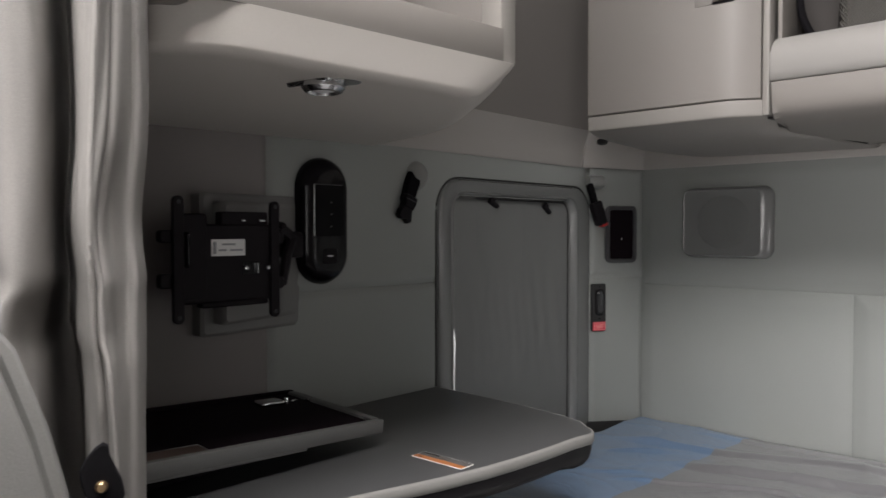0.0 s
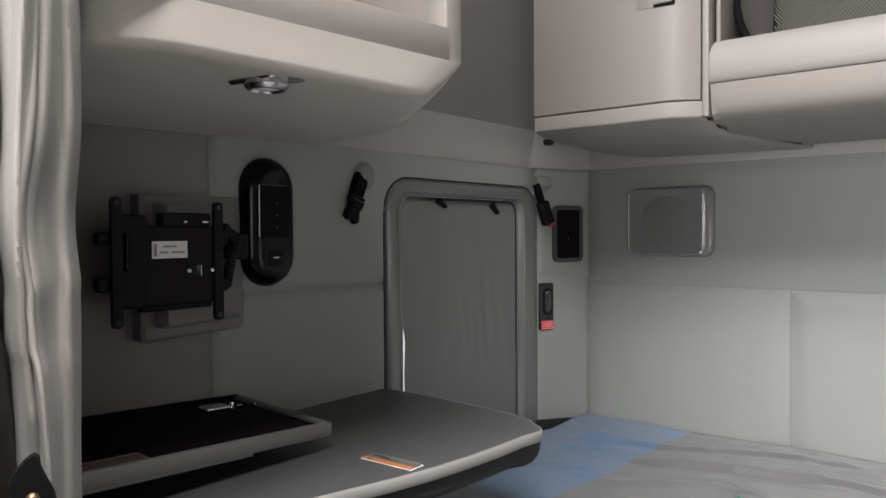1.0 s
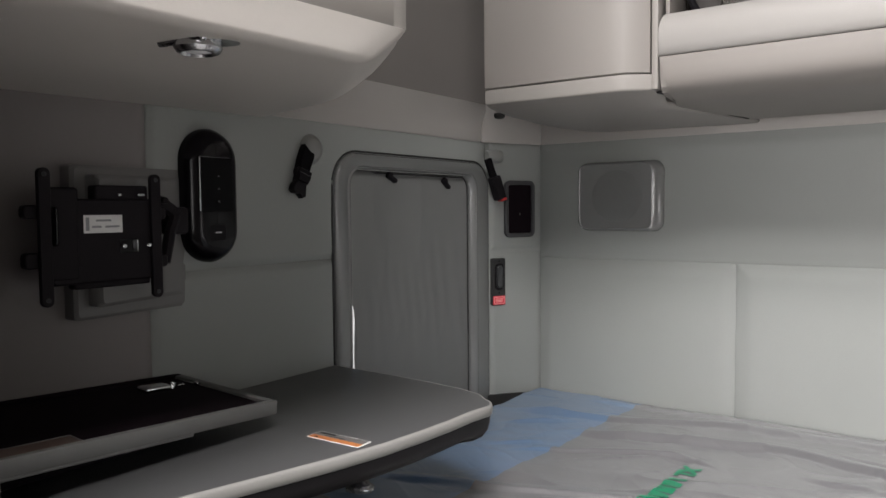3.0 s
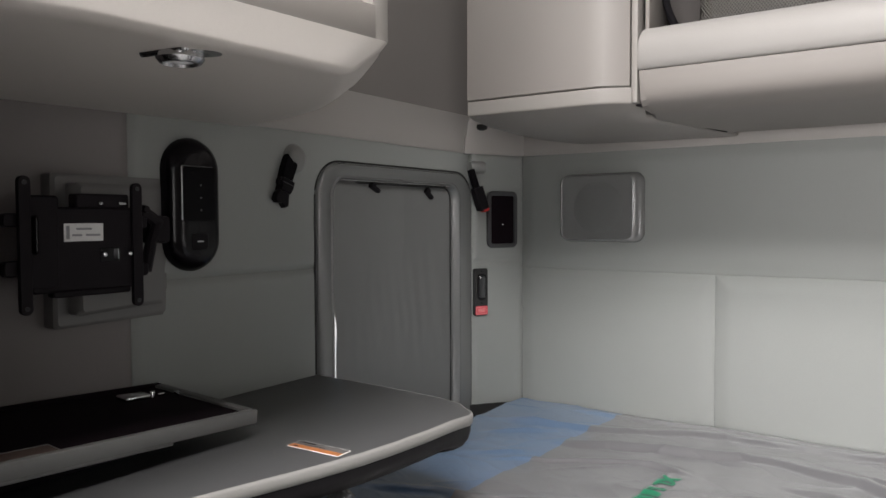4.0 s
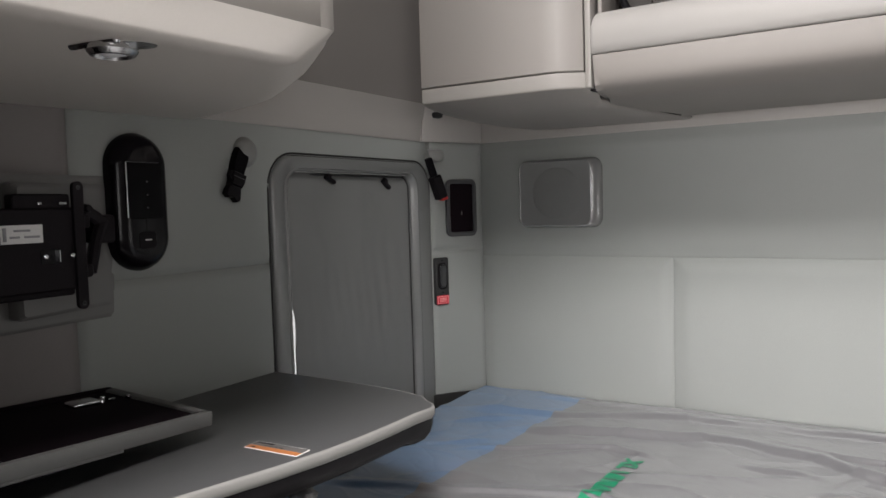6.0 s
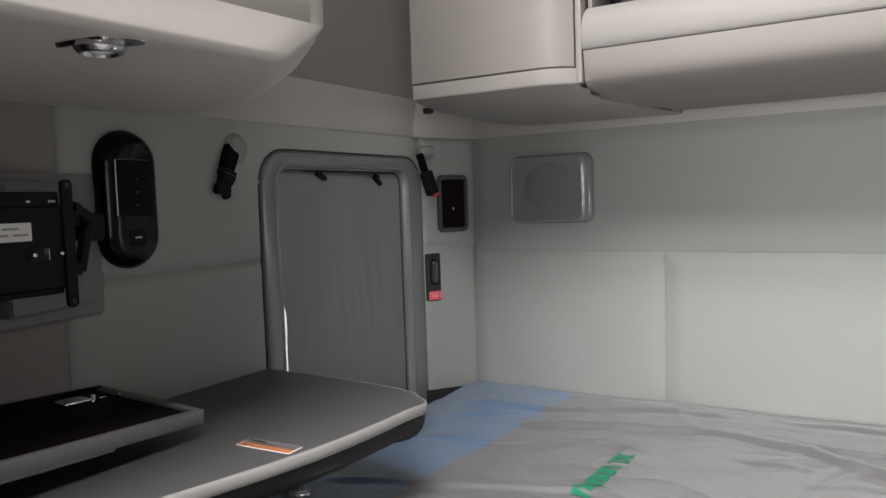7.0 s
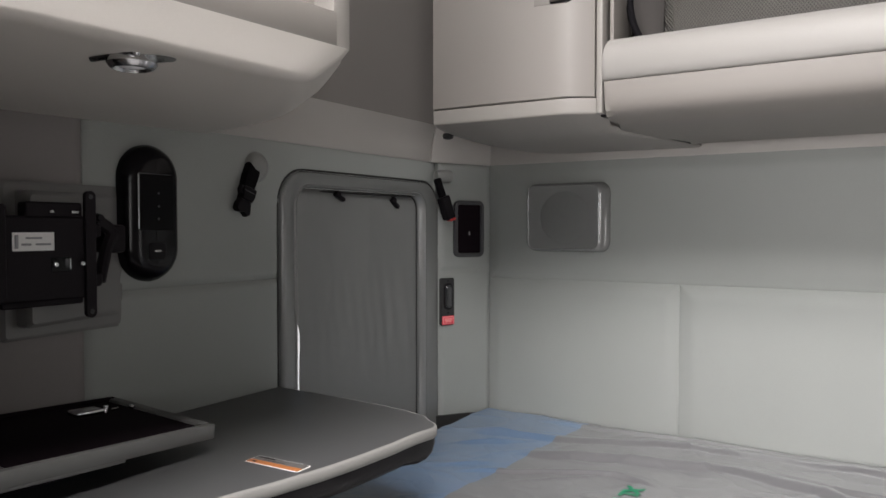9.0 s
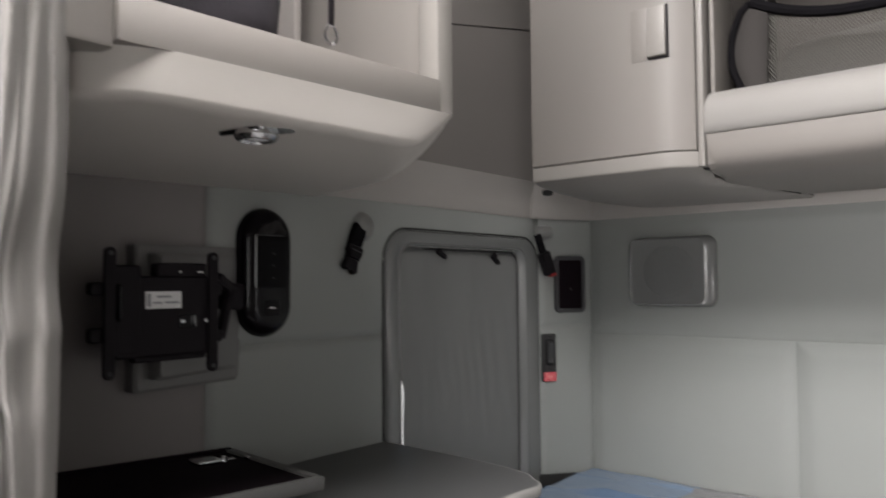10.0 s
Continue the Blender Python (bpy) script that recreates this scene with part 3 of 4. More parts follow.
# ---- recessed plastic box behind the screen bracket ----
wallbox = thing("wall_box", (0.50, YW, 1.27), "grey moulded plastic mounting box fixed to the wall", "mounting box")
def wedge(u0, u1, v0, v1, base, h0, h1, e=0.004):
    """A box that is deep at u0 and runs out flat at u1."""
    r = []
    for i, k in ((0, 0), (0, 0.86), (e, 1)):
        r.append([SIDE @ Vector((u, v, base + ((h0 if u < (u0 + u1) / 2 else h1)) * k)) for u, v in rrect(u0 + i, u1 - i, v0 + i, v1 - i, 0.005, 3)])
    return loft(r)


part("shell", wedge(0.404, 0.614, 1.271, 1.503, 0.0, 0.034, 0.004, 0.005), BOXGREY, wallbox)
part("inner_plate", wedge(0.426, 0.608, 1.291, 1.489, 0.002, 0.060, 0.004, 0.006), BOXGREY, wallbox, "raised inner plate")
SLOPE = SIDE @ Matrix.Translation((0.428, 0, 0.052)) @ pose(0, 0, 0, 0, 13.8, 0) @ Matrix.Translation((-0.428, 0, -0.017))
part("slot", plate(SLOPE, 0.455, 0.535, 1.448, 1.466, 0.015, 0.0185, 0.004, 0.0005), BLACK, wallbox, "dark slot")
part("slot", plate(SLOPE, 0.455, 0.535, 1.330, 1.336, 0.015, 0.0185, 0.002, 0.0005), BLACK, wallbox, "dark slot")
part("screw", lathe([(0.0001, 0.022), (0.005, 0.0215), (0.006, 0.018), (0.006, 0.014)], SLOPE @ Matrix.Translation((0.493, 1.312, 0))), CHROME, wallbox, "small bright screw")

# ---- folded screen bracket ----
bracket = thing("screen_bracket", (0.43, 1.46, 1.28), "black steel swing-arm screen bracket folded against the wall", "bracket")
BR = plane_m((0, 1.472, 0), (1, 0, 0), (0, -1, 0))
part("body", plate(BR, 0.352, 0.512, 1.330, 1.452, -0.016, 0.008, 0.006, 0.003), METAL_BLACK, bracket)
part("side_plate", plate(BR, 0.350, 0.392, 1.336, 1.468, -0.012, 0.009, 0.006, 0.003), METAL_BLACK, bracket)
part("lower_lip", plate(BR, 0.385, 0.505, 1.322, 1.334, -0.014, 0.002, 0.004, 0.002), METAL_BLACK, bracket)
for u, a, b in ((0.343, 1.303, 1.494), (0.511, 1.300, 1.490)):
    bm = plate(BR, u - 0.0085, u + 0.0085, a, b, 0.006, 0.013, 0.008, 0.001)
    arm = part("mount_arm", bm, METAL_BLACK, bracket)
    for v in (a + 0.009, b - 0.009):
        part("hole_rim", lathe([(0.0035, 0.0132), (0.0035, 0.0138), (0.0022, 0.0138), (0.0022, 0.0132)], BR @ Matrix.Translation((u, v, 0)), 10), FRAME_DARK, arm)
part("spine", plate(BR, 0.352, 0.360, 1.386, 1.440, 0.008, 0.017, 0.004, 0.003), GLOSS_BLACK, bracket)
part("side_lug", plate(BR, 0.317, 0.345, 1.424, 1.443, -0.006, 0.006, 0.006, 0.002), METAL_BLACK, bracket)
part("side_lug", plate(BR, 0.317, 0.345, 1.356, 1.378, -0.006, 0.006, 0.006, 0.002), METAL_BLACK, bracket)
part("top_housing", plate(BR, 0.419, 0.503, 1.448, 1.472, -0.016, 0.004, 0.004, 0.002), METAL_BLACK, bracket)
part("latch", plate(BR, 0.483, 0.495, 1.456, 1.460, 0.004, 0.009, 0.001, 0.0005), CHROME, bracket, "bright latch")
part("latch", plate(BR, 0.452, 0.459, 1.456, 1.460, 0.004, 0.007, 0.001, 0.0005), STEEL, bracket, "bright latch")
lab = part("label", plate(BR, 0.398, 0.457, 1.4025, 1.4285, 0.0075, 0.0086, 0.001, 0.0003), WHITE, bracket, "white printed label")
bm = bars(BR @ Matrix.Translation((0, 0, 0.0086)), [(0.416, 0.439, 1.4190, 1.4220), (0.410, 0.424, 1.4100, 1.4130), (0.430, 0.452, 1.4100, 1.4130), (0.401, 0.406, 1.406, 1.425)])
part("label_print", bm, INK, lab)
part("screw_pocket", plate(BR, 0.452, 0.483, 1.371, 1.392, 0.006, 0.0085, 0.002, 0.0003), GLOSS_BLACK, bracket)
for u in (0.457, 0.497):
    part("bolt", lathe([(0.0001, 0.014), (0.003, 0.0138), (0.0045, 0.011), (0.0045, 0.007)], BR @ Matrix.Translation((u, 1.382, 0)), 10), CHROME, bracket, "bright bolt")
part("pin", plate(BR, 0.4765, 0.4785, 1.374, 1.390, 0.008, 0.014, 0.0008, 0.0003), CHROME, bracket, "bright pin")
part("pivot", lathe([(0.0001, 0.016), (0.005, 0.0155), (0.006, 0.012), (0.006, 0.006)], BR @ Matrix.Translation((0.526, 1.450, 0)), 12), METAL_BLACK, bracket)
bm = plate(BR, 0.505, 0.534, 1.420, 1.442, -0.010, 0.004, 0.006, 0.002)
part("hinge", bm, METAL_BLACK, bracket)
part("swing_arm", tube([(0.526, 1.472, 1.448), (0.548, 1.478, 1.437), (0.566, 1.484, 1.424)], 0.008, 8, flat=1.3), METAL_BLACK, bracket)
part("swing_arm", tube([(0.560, 1.480, 1.428), (0.548, 1.480, 1.400), (0.534, 1.476, 1.352)], 0.009, 8), METAL_BLACK, bracket)
part("pivot_foot", plate(BR, 0.512, 0.534, 1.346, 1.366, -0.008, 0.006, 0.006, 0.002), METAL_BLACK, bracket)
part("wall_shoe", box(0.556, 0.588, 1.484, 1.530, 1.395, 1.440, 0.006), METAL_BLACK, bracket)

# ---- desk ----
DZ = 1.10
def desk_outline(inset=0.0):
    pts = []
    front = [(-0.12, 1.30), (0.05, 1.258), (0.20, 1.215), (0.33, 1.178), (0.45, 1.146), (0.55, 1.120), (0.63, 1.104), (0.70, 1.096), (0.77, 1.0915), (0.84, 1.0905)]
    pts += front
    for k in range(7):
        a = radians(-80 + 62 * k / 6)
        pts.append((0.877 + 0.046 * math.cos(a), 1.132 + 0.046 * math.sin(a)))
    pts += [(0.9425, 1.142), (0.957, 1.19), (0.967, 1.27), (0.974, 1.38), (0.977, 1.46), (0.978, 1.536)]
    out = []
    for x, y in pts:
        n = Vector((0.45 - x, 1.36 - y)) if x > 0.86 else Vector((0, 1))
        n.normalize()
        out.append((x + n.x * inset, y + n.y * inset))
    out.append((-0.12, 1.536))
    return out


desk = thing("desk", (0.45, 1.32, 0.78), "grey laminate desktop with a pale rounded edge, built against the wall", "desk")
part("desktop", loft([[(x, y, z) for x, y in desk_outline(i)] for i, z in ((0.006, DZ - 0.02), (0.006, DZ))]), DESK, desk)
rings = [[(x, y, DZ + dz) for x, y in desk_outline(i)[:-1]] for i, dz in ((0.0066, -0.001), (0.005, 0.0006), (0.002, -0.001), (0.0004, -0.004), (0.0, -0.010), (0.0008, -0.0155), (0.003, -0.018), (0.0066, -0.018))]
part("edge_band", loft(rings, caps=(False, False), closed=False), DESK_RIM, desk, "pale rounded edge band")
part("skirt", loft([[(x, y, z) for x, y in desk_outline(i)] for i, z in ((0.004, DZ - 0.015), (0.005, DZ - 0.030), (0.009, DZ - 0.042), (0.018, DZ - 0.051), (0.034, DZ - 0.056), (0.06, DZ - 0.057))]), SKIRT, desk, "black moulded skirt under the desktop")
part("cabinet", box(-0.10, 0.66, 1.34, 1.534, 0.0, DZ - 0.058, 0.01), BLACK, desk, "dark cabinet under the desktop")


def warning_label(o, ang, w, h, z):
    m = Matrix.Translation((o[0], o[1], z)) @ pose(0, 0, 0, 0, 0, ang)
    th = thing("warning_label", (o[0], o[1], z), "orange and grey warning label stuck on the surface", "label")
    part("backing", plate(m, 0, w, 0, h, 0.0, 0.0006, 0.002, 0.0002), WHITE, th)
    part("grey_field", plate(m, 0.0015, w - 0.0015, 0.0135, h - 0.0015, 0.0004, 0.0009, 0.001, 0.0001), LABEL_GREY, th)
    part("orange_field", plate(m, 0.0015, w - 0.0015, 0.0015, 0.0130, 0.0004, 0.0009, 0.001, 0.0001), ORANGE, th)
    bm = bars(m @ Matrix.Translation((0, 0, 0.0008)), [(0.006, 0.036, 0.022, 0.0265), (0.010, 0.016, 0.004, 0.008), (0.02, 0.06, 0.0165, 0.0178)], 0.0003)
    part("print", bm, BLACK, th)
    return th


warning_label((0.592, 1.224), -88, 0.098, 0.030, DZ)

# ---- black-lined tray on the desk ----
tray = thing("tray", (0.32, 1.41, DZ), "pale plastic tray with a black lining lying on the desk", "tray")
TM = Matrix.Translation((0.591, 1.283, 1.146)) @ pose(0, 0, 0, 2.4, 2.9, 0)      # local x towards +x, y towards the wall
def tray_box(x0, x1, y0, y1, z0, z1, r, bm=None):
    return box(x0, x1, y0, y1, z0, z1, r, 2, bm, TM)
part("front_rim", tray_box(-0.60, 0.0, 0.0, 0.012, -0.022, 0.0, 0.003), TRAY, tray)
# Back rim takes the lining's black to paint the shade under the shelf.
part("shaded_back_rim", tray_box(-0.60, 0.0, 0.238, 0.250, -0.024, 0.0, 0.003), TRAY_IN, tray)
part("end_rim", tray_box(-0.016, 0.0, 0.0125, 0.2375, -0.024, 0.0, 0.003), TRAY, tray)
part("lining", tray_box(-0.60, -0.017, 0.013, 0.237, -0.022, -0.0045, 0.0), TRAY_IN, tray, "black lining", smooth=False)
part("foot", box(0.02, 0.48, 1.37, 1.52, DZ, DZ + 0.024, 0.003), BLACK, tray, "dark recessed base")
part("lower_rim", tray_box(-0.60, -0.145, 0.0015, 0.010, -0.026, -0.021, 0.002), TRAY, tray)
m = TM @ Matrix.Translation((-0.078, 0.185, -0.0045))
latch = part("latch", box(-0.032, 0.012, -0.014, 0.014, 0.0, 0.008, 0.003, 2, None, m), STEEL, tray, "worn metal latch")
part("latch_screw", lathe([(0.0001, 0.010), (0.004, 0.009), (0.005, 0.0)], m @ Matrix.Translation((0.020, -0.004, 0.0)), 10), CHROME, tray)
part("latch_tab", box(0.030, 0.042, -0.006, -0.002, 0.0, 0.004, 0.001, 1, None, m), CHROME, tray)
part("catch", box(0.056, 0.064, -0.016, -0.006, 0.0, 0.006, 0.002, 1, None, m), STEEL, tray)
mw = TM @ Matrix.Translation((-0.40, 0.016, -0.0045))
bm = bezel(mw @ Matrix.Identity(4), 0.0, 0.11, 0.0, 0.034, 0.0012, 0.0, 0.0012, 0.002)
part("tray_label_border", bm, TRAY, tray, "thin pale border of a dark label")
part("tray_label", plate(mw, 0.0018, 0.1082, 0.0018, 0.0322, 0.0, 0.0006, 0.001, 0.0001), mat("brown_label", (0.07, 0.045, 0.035), 0.5), tray, "dark brown label")

# ---- bunk ----
# creases of the slack film: height, half width, then places along the bunk (y, x)
FOLDS = [(0.013, 0.020, (1.42, 1.50), (1.148, 1.543), (0.896, 1.640), (0.648, 1.672), (0.40, 1.660), (-0.2, 1.62)),
         (0.016, 0.022, (1.22, 1.41), (1.120, 1.422), (0.918, 1.478), (0.732, 1.520), (0.576, 1.488), (0.467, 1.417), (0.30, 1.34), (0.0, 1.22)),
         (0.009, 0.012, (1.28, 1.19), (1.179, 1.260), (1.061, 1.329), (0.947, 1.367), (0.859, 1.350), (0.80, 1.33)),
         (0.008, 0.012, (0.74, 1.39), (0.635, 1.361), (0.578, 1.381), (0.50, 1.36)),
         (0.009, 0.011, (0.76, 1.572), (0.633, 1.529), (0.55, 1.52), (0.3, 1.50)),
         (0.008, 0.014, (1.40, 1.37), (1.260, 1.453), (1.160, 1.525)),
         (0.009, 0.016, (1.44, 0.92), (1.365, 0.935), (1.198, 0.980), (1.023, 1.050), (0.878, 1.101), (0.75, 1.10)),
         (0.007, 0.014, (1.36, 1.20), (1.302, 1.230), (1.210, 1.302), (1.15, 1.32)),
         (0.005, 0.018, (0.60, 1.25), (0.532, 1.287), (0.463, 1.410), (0.40, 1.45)),
         (0.008, 0.014, (1.30, 1.69), (1.10, 1.695), (0.90, 1.712), (0.6, 1.715))]


def crease(pts, y):
    """Where a crease lies at y, or None past its ends, and how far it has faded in."""
    if not pts[-1][0] < y < pts[0][0]:
        return None, 0.0
    for (ya, xa), (yb, xb) in zip(pts, pts[1:]):
        if yb <= y <= ya:
            t = (ya - y) / (ya - yb)
            t = t * t * (3 - 2 * t) * 0.35 + t * 0.65
            return xa + (xb - xa) * t, dip(min(y - pts[-1][0], pts[0][0] - y) / 0.14)


def bed_height(x, y):
    h = 0.903 + 0.006 * noise.noise(Vector((x * 3.1, y * 2.6, 0.3))) + 0.0022 * noise.noise(Vector((x * 9, y * 7, 1.7)))
    h += 0.0014 * noise.noise(Vector((x * 26, y * 14, 4.4)))
    h += 0.0028 * (1 - abs(noise.noise(Vector((x * 9 + y * 3, y * 5, 8.8))))) ** 9
    h += 0.0010 * (1 - abs(noise.noise(Vector((x * 21 - y * 8, y * 11, 3.3))))) ** 10
    for amp, wid, *pts in FOLDS:
        c, fade = crease(pts, y)
        if c is None:
            continue
        c += 0.008 * noise.noise(Vector((y * 7, amp * 900, 0.0)))
        d = (x - c) / wid
        k = 1.1 * amp * fade * (0.9 + 0.25 * noise.noise(Vector((y * 5, c, 2.0))))
        d -= 0.3
        h += k * (dip(1 + d / 1.3) if d < 0 else dip(1 - d / 2.6))
    return h


def blue_edge(x):
    return 1.137 + (1.744 - x) * 0.069


def film(y0f, y1f, nx, ny, lift=0.0):
    bm = bmesh.new()
    rows = []
    for i in range(nx + 1):
        x = 0.80 + (XB - 0.012 - 0.80) * i / nx
        a, b = y0f(x), y1f(x)
        row = []
        for j in range(ny + 1):
            q = j / ny
            y = a + (b - a) * q if b - a < 1 else (a + (0.3 - a) * q / 0.2 if q < 0.2 else 0.3 + (b - 0.3) * (q - 0.2) / 0.8)
            row.append(bm.verts.new((x, y, bed_height(x, y) + lift)))
        rows.append(row)
    for a, b in zip(rows, rows[1:]):
        for j in range(ny):
            bm.faces.new((a[j], a[j + 1], b[j + 1], b[j]))
    return bm


def side_limit(x):
    return min(1.457, YC - 0.008 + (XB - x) * 0.2)


bunk = thing("bunk", (1.27, 0.38, 0.0), "bunk with a mattress wrapped in creased plastic film", "bunk")
part("mattress_core", box(0.81, XB - 0.013, DRIVER + 0.02, 1.45, 0.70, 0.850, 0.02, 3), FILM, bunk)
part("film_cover", film(lambda x: DRIVER + 0.02, blue_edge, 380, 300), FILM, bunk, "grey creased plastic film")
part("film_band", film(blue_edge, side_limit, 380, 80), FILM_BLUE, bunk, "blue printed band of the plastic film")
part("bunk_box", box(0.84, XB - 0.013, DRIVER + 0.01, 1.50, 0.0, 0.70), BLACK, bunk, "dark box under the mattress", False)

# slack film bunched at the mattress corner under the desk
bm = bmesh.new()
bmesh.ops.create_icosphere(bm, subdivisions=4, radius=1.0)
for v in bm.verts:
    n = v.co.normalized()
    k = 1 + 0.28 * abs(noise.noise(n * 2.4)) + 0.12 * noise.noise(n * 6.0)
    v.co = Vector((0.858 + 0.022 * n.x * k, 1.362 + 0.026 * n.y * k, 0.908 + 0.013 * n.z * k))
part("film_bunch", bm, FILM, bunk, "bunched clear film")

# green print on the film, drawn in its own letters and plain bars
curve = bpy.data.curves.new("print", "FONT")
curve.body, curve.size, curve.offset, curve.space_character = "XL", 0.047, 0.0026, 1.0
curve.resolution_u = 2
tmp = new("tmp", curve)
me = bpy.data.meshes.new_from_object(tmp.evaluated_get(bpy.context.evaluated_depsgraph_get()))
bpy.data.objects.remove(tmp)
pm = pose(1.318, 0.893, 0, 0, 0, 180 - 4)


def printed(bm):
    """Lays flat print onto the creased film."""
    bmesh.ops.subdivide_edges(bm, edges=bm.edges[:], cuts=3, use_grid_fill=True)
    bmesh.ops.triangulate(bm, faces=bm.faces[:])
    for v in bm.verts:
        p = pm @ v.co
        v.co = (p.x, p.y, bed_height(p.x, p.y) + 0.0013)
    return bm


bm = bmesh.new()
bm.from_mesh(me)
bpy.data.meshes.remove(me)
part("green_print", printed(bm), GREEN, bunk, "green printed letters reading XL", False)
for k in range(10):
    u = 0.076 + k * 0.0165 + 0.002 * (k % 3 == 1)
    bm = bmesh.new()
    lean = 0.005 if k % 2 else -0.003
    bm.faces.new([bm.verts.new((a, b, 0)) for a, b in ((u, 0.0), (u + 0.0142, 0.0), (u + 0.0142 + lean, 0.035), (u + lean, 0.035))])
    part("green_bar", printed(bm), GREEN, bunk, "worn unreadable green print", False)

# ---- overhead shelf above the desk ----
shelf = thing("overhead_shelf", (0.42, 1.30, 1.61), "pale moulded overhead shelf with a rounded front and flush lamp", "overhead shelf")


def shelf_ring(z, out, tip, grow):
    """One level of the shell: front edge at out, right end at tip."""
    pts = []
    for k in range(9):                       # rounded front corner at the curtain's end
        a = radians(180 + 90 * k / 8)
        pts.append((0.200 - grow + 0.110 * math.cos(a), out + 0.110 + 0.110 * math.sin(a)))
    for k in range(1, 9):
        pts.append((0.200 + (tip - 0.02 - 0.200) * k / 8, out))
    for k in range(1, 5):
        pts.append((tip - 0.02 + 0.020 * math.sin(radians(22 * k)), out + 0.020 * (1 - math.cos(radians(22 * k)))))
    for dx, dy in ((0.045, 0.058), (0.100, 0.122), (0.152, 0.185), (0.188, 0.240), (0.212, 0.30), (0.232, 0.37), (0.252, 0.45)):
        pts.append((tip + dx, out + 0.004 + dy))
    pts += [(tip + 0.262, 1.535), (0.09 - grow, 1.535)]
    tilt = 0.018 + 0.2 * (z - 1.61)
    return [(x, y, z - tilt * max(0.0, 0.58 - x)) for x, y in pts]


levels = [(1.6105, 1.058, 0.522, -0.03), (1.6106, 1.050, 0.527, -0.022), (1.6112, 1.0445, 0.531, -0.014), (1.613, 1.0385, 0.536, -0.007), (1.6165, 1.035, 0.543, -0.003), (1.6205, 1.034, 0.550, -0.001), (1.636, 1.0315, 0.572, 0.0), (1.650, 1.0285, 0.592, 0.002), (1.6605, 1.0262, 0.600, 0.003)]
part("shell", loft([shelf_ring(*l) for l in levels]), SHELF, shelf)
part("floor_board", box(0.11, 0.595, 1.06, 1.50, 1.655, 1.672, 0.002), PLASTIC, shelf)
LIPZ = Matrix(((1, 0, 0, 0), (0, 1, 0, 0), (0.028, 0, 1, 1.6595 - 0.028 * 0.58), (0, 0, 0, 1)))
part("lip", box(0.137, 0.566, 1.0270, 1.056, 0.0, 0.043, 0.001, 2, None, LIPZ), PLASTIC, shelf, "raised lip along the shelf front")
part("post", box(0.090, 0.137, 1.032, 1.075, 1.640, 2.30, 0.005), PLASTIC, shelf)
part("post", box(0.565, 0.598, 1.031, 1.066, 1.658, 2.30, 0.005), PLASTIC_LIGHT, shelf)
part("end_panel", box(0.575, 0.598, 1.067, 1.504, 1.672, 2.30, 0.002), PLASTIC, shelf)
part("end_panel", box(0.090, 0.112, 1.076, 1.504, 1.672, 2.30, 0.002), PLASTIC, shelf)
part("back_panel", box(0.113, 0.574, 1.488, 1.504, 1.672, 2.30, 0.002), UPPER, shelf)
part("top_panel", box(0.09, 0.598, 1.04, 1.504, 2.301, 2.33, 0.003), PLASTIC, shelf)
part("divider", box(0.505, 0.518, 1.25, 1.487, 1.672, 1.98, 0.002), UPPER, shelf)
part("inner_ledge", box(0.40, 0.504, 1.40, 1.487, 1.672, 1.775, 0.006), UPPER, shelf)

# reading lamp let into the underside of the shelf
lamp = thing("reading_lamp", (0.325, 1.085, 1.60), "chrome swivel reading lamp let into the shelf's underside", "reading lamp")
LM = Matrix.Translation((0.322, 1.088, 1.6105)) @ pose(0, 0, 0, 180, 0, 0) @ Matrix.Rotation(radians(44), 4, "Z")
ov = []
for k, h in ((1.0, 0.0), (1.0, 0.002), (0.93, 0.0045), (0.6, 0.006), (0.1, 0.0065)):
    ov.append([LM @ Vector((0.013 + 0.031 * k * math.cos(t), 0.022 * k * math.sin(t), h)) for t in [2 * math.pi * i / 32 for i in range(32)]])
part("escutcheon", loft(ov), STEEL, lamp)
head = part("lamp_head", lathe([(0.020, 0.002), (0.024, 0.006), (0.0245, 0.011), (0.021, 0.0155), (0.018, 0.0165), (0.0165, 0.013)], LM), STEEL, lamp)
part("lens", lathe([(0.0168, 0.0125), (0.012, 0.015), (0.002, 0.0165)], LM), LENS, head, "clear lamp lens")
part("swivel_knob", lathe([(0.0035, 0.0), (0.0045, 0.004), (0.003, 0.007), (0.0001, 0.008)], Matrix.Translation((0.312, 1.066, 1.611)) @ pose(0, 0, 0, 180, 0, 0), 12), CHROME, lamp)
part("lever", tube([(0.309, 1.064, 1.6065), (0.306, 1.076, 1.6055), (0.301, 1.096, 1.6045), (0.298, 1.114, 1.604)], 0.0046, 10, flat=0.8), STEEL, lamp)
part("lever_tip", tube([(0.2982, 1.1135, 1.604), (0.2975, 1.1175, 1.6038)], 0.0036, 10), FRAME_DARK, lamp, "dark tip of the lever")

# things on the shelf
bm = bmesh.new()
bmesh.ops.create_icosphere(bm, subdivisions=4, radius=1.0)
for v in bm.verts:
    n = v.co.normalized()
    k = (abs(n.x) ** 4 + abs(n.y) ** 4 + abs(n.z) ** 4) ** -0.25
    k *= 1 + 0.07 * noise.noise(n * 2.7)
    v.co = Vector((0.275 + 0.150 * n.x * k, 1.28 + 0.16 * n.y * k, 1.785 + 0.112 * n.z * k))
part("soft_bag", bm, DARK_CLOTH, None, "dark soft bag slumped on the overhead shelf", category="bag")
fob = thing("key_fob", (0.455, 1.17, 1.72), "dark leather key fob with a steel ring hanging in the shelf", "key fob")
part("fob_strap", box(0.499, 0.509, 1.168, 1.172, 1.790, 1.845, 0.002), BLACK, fob)
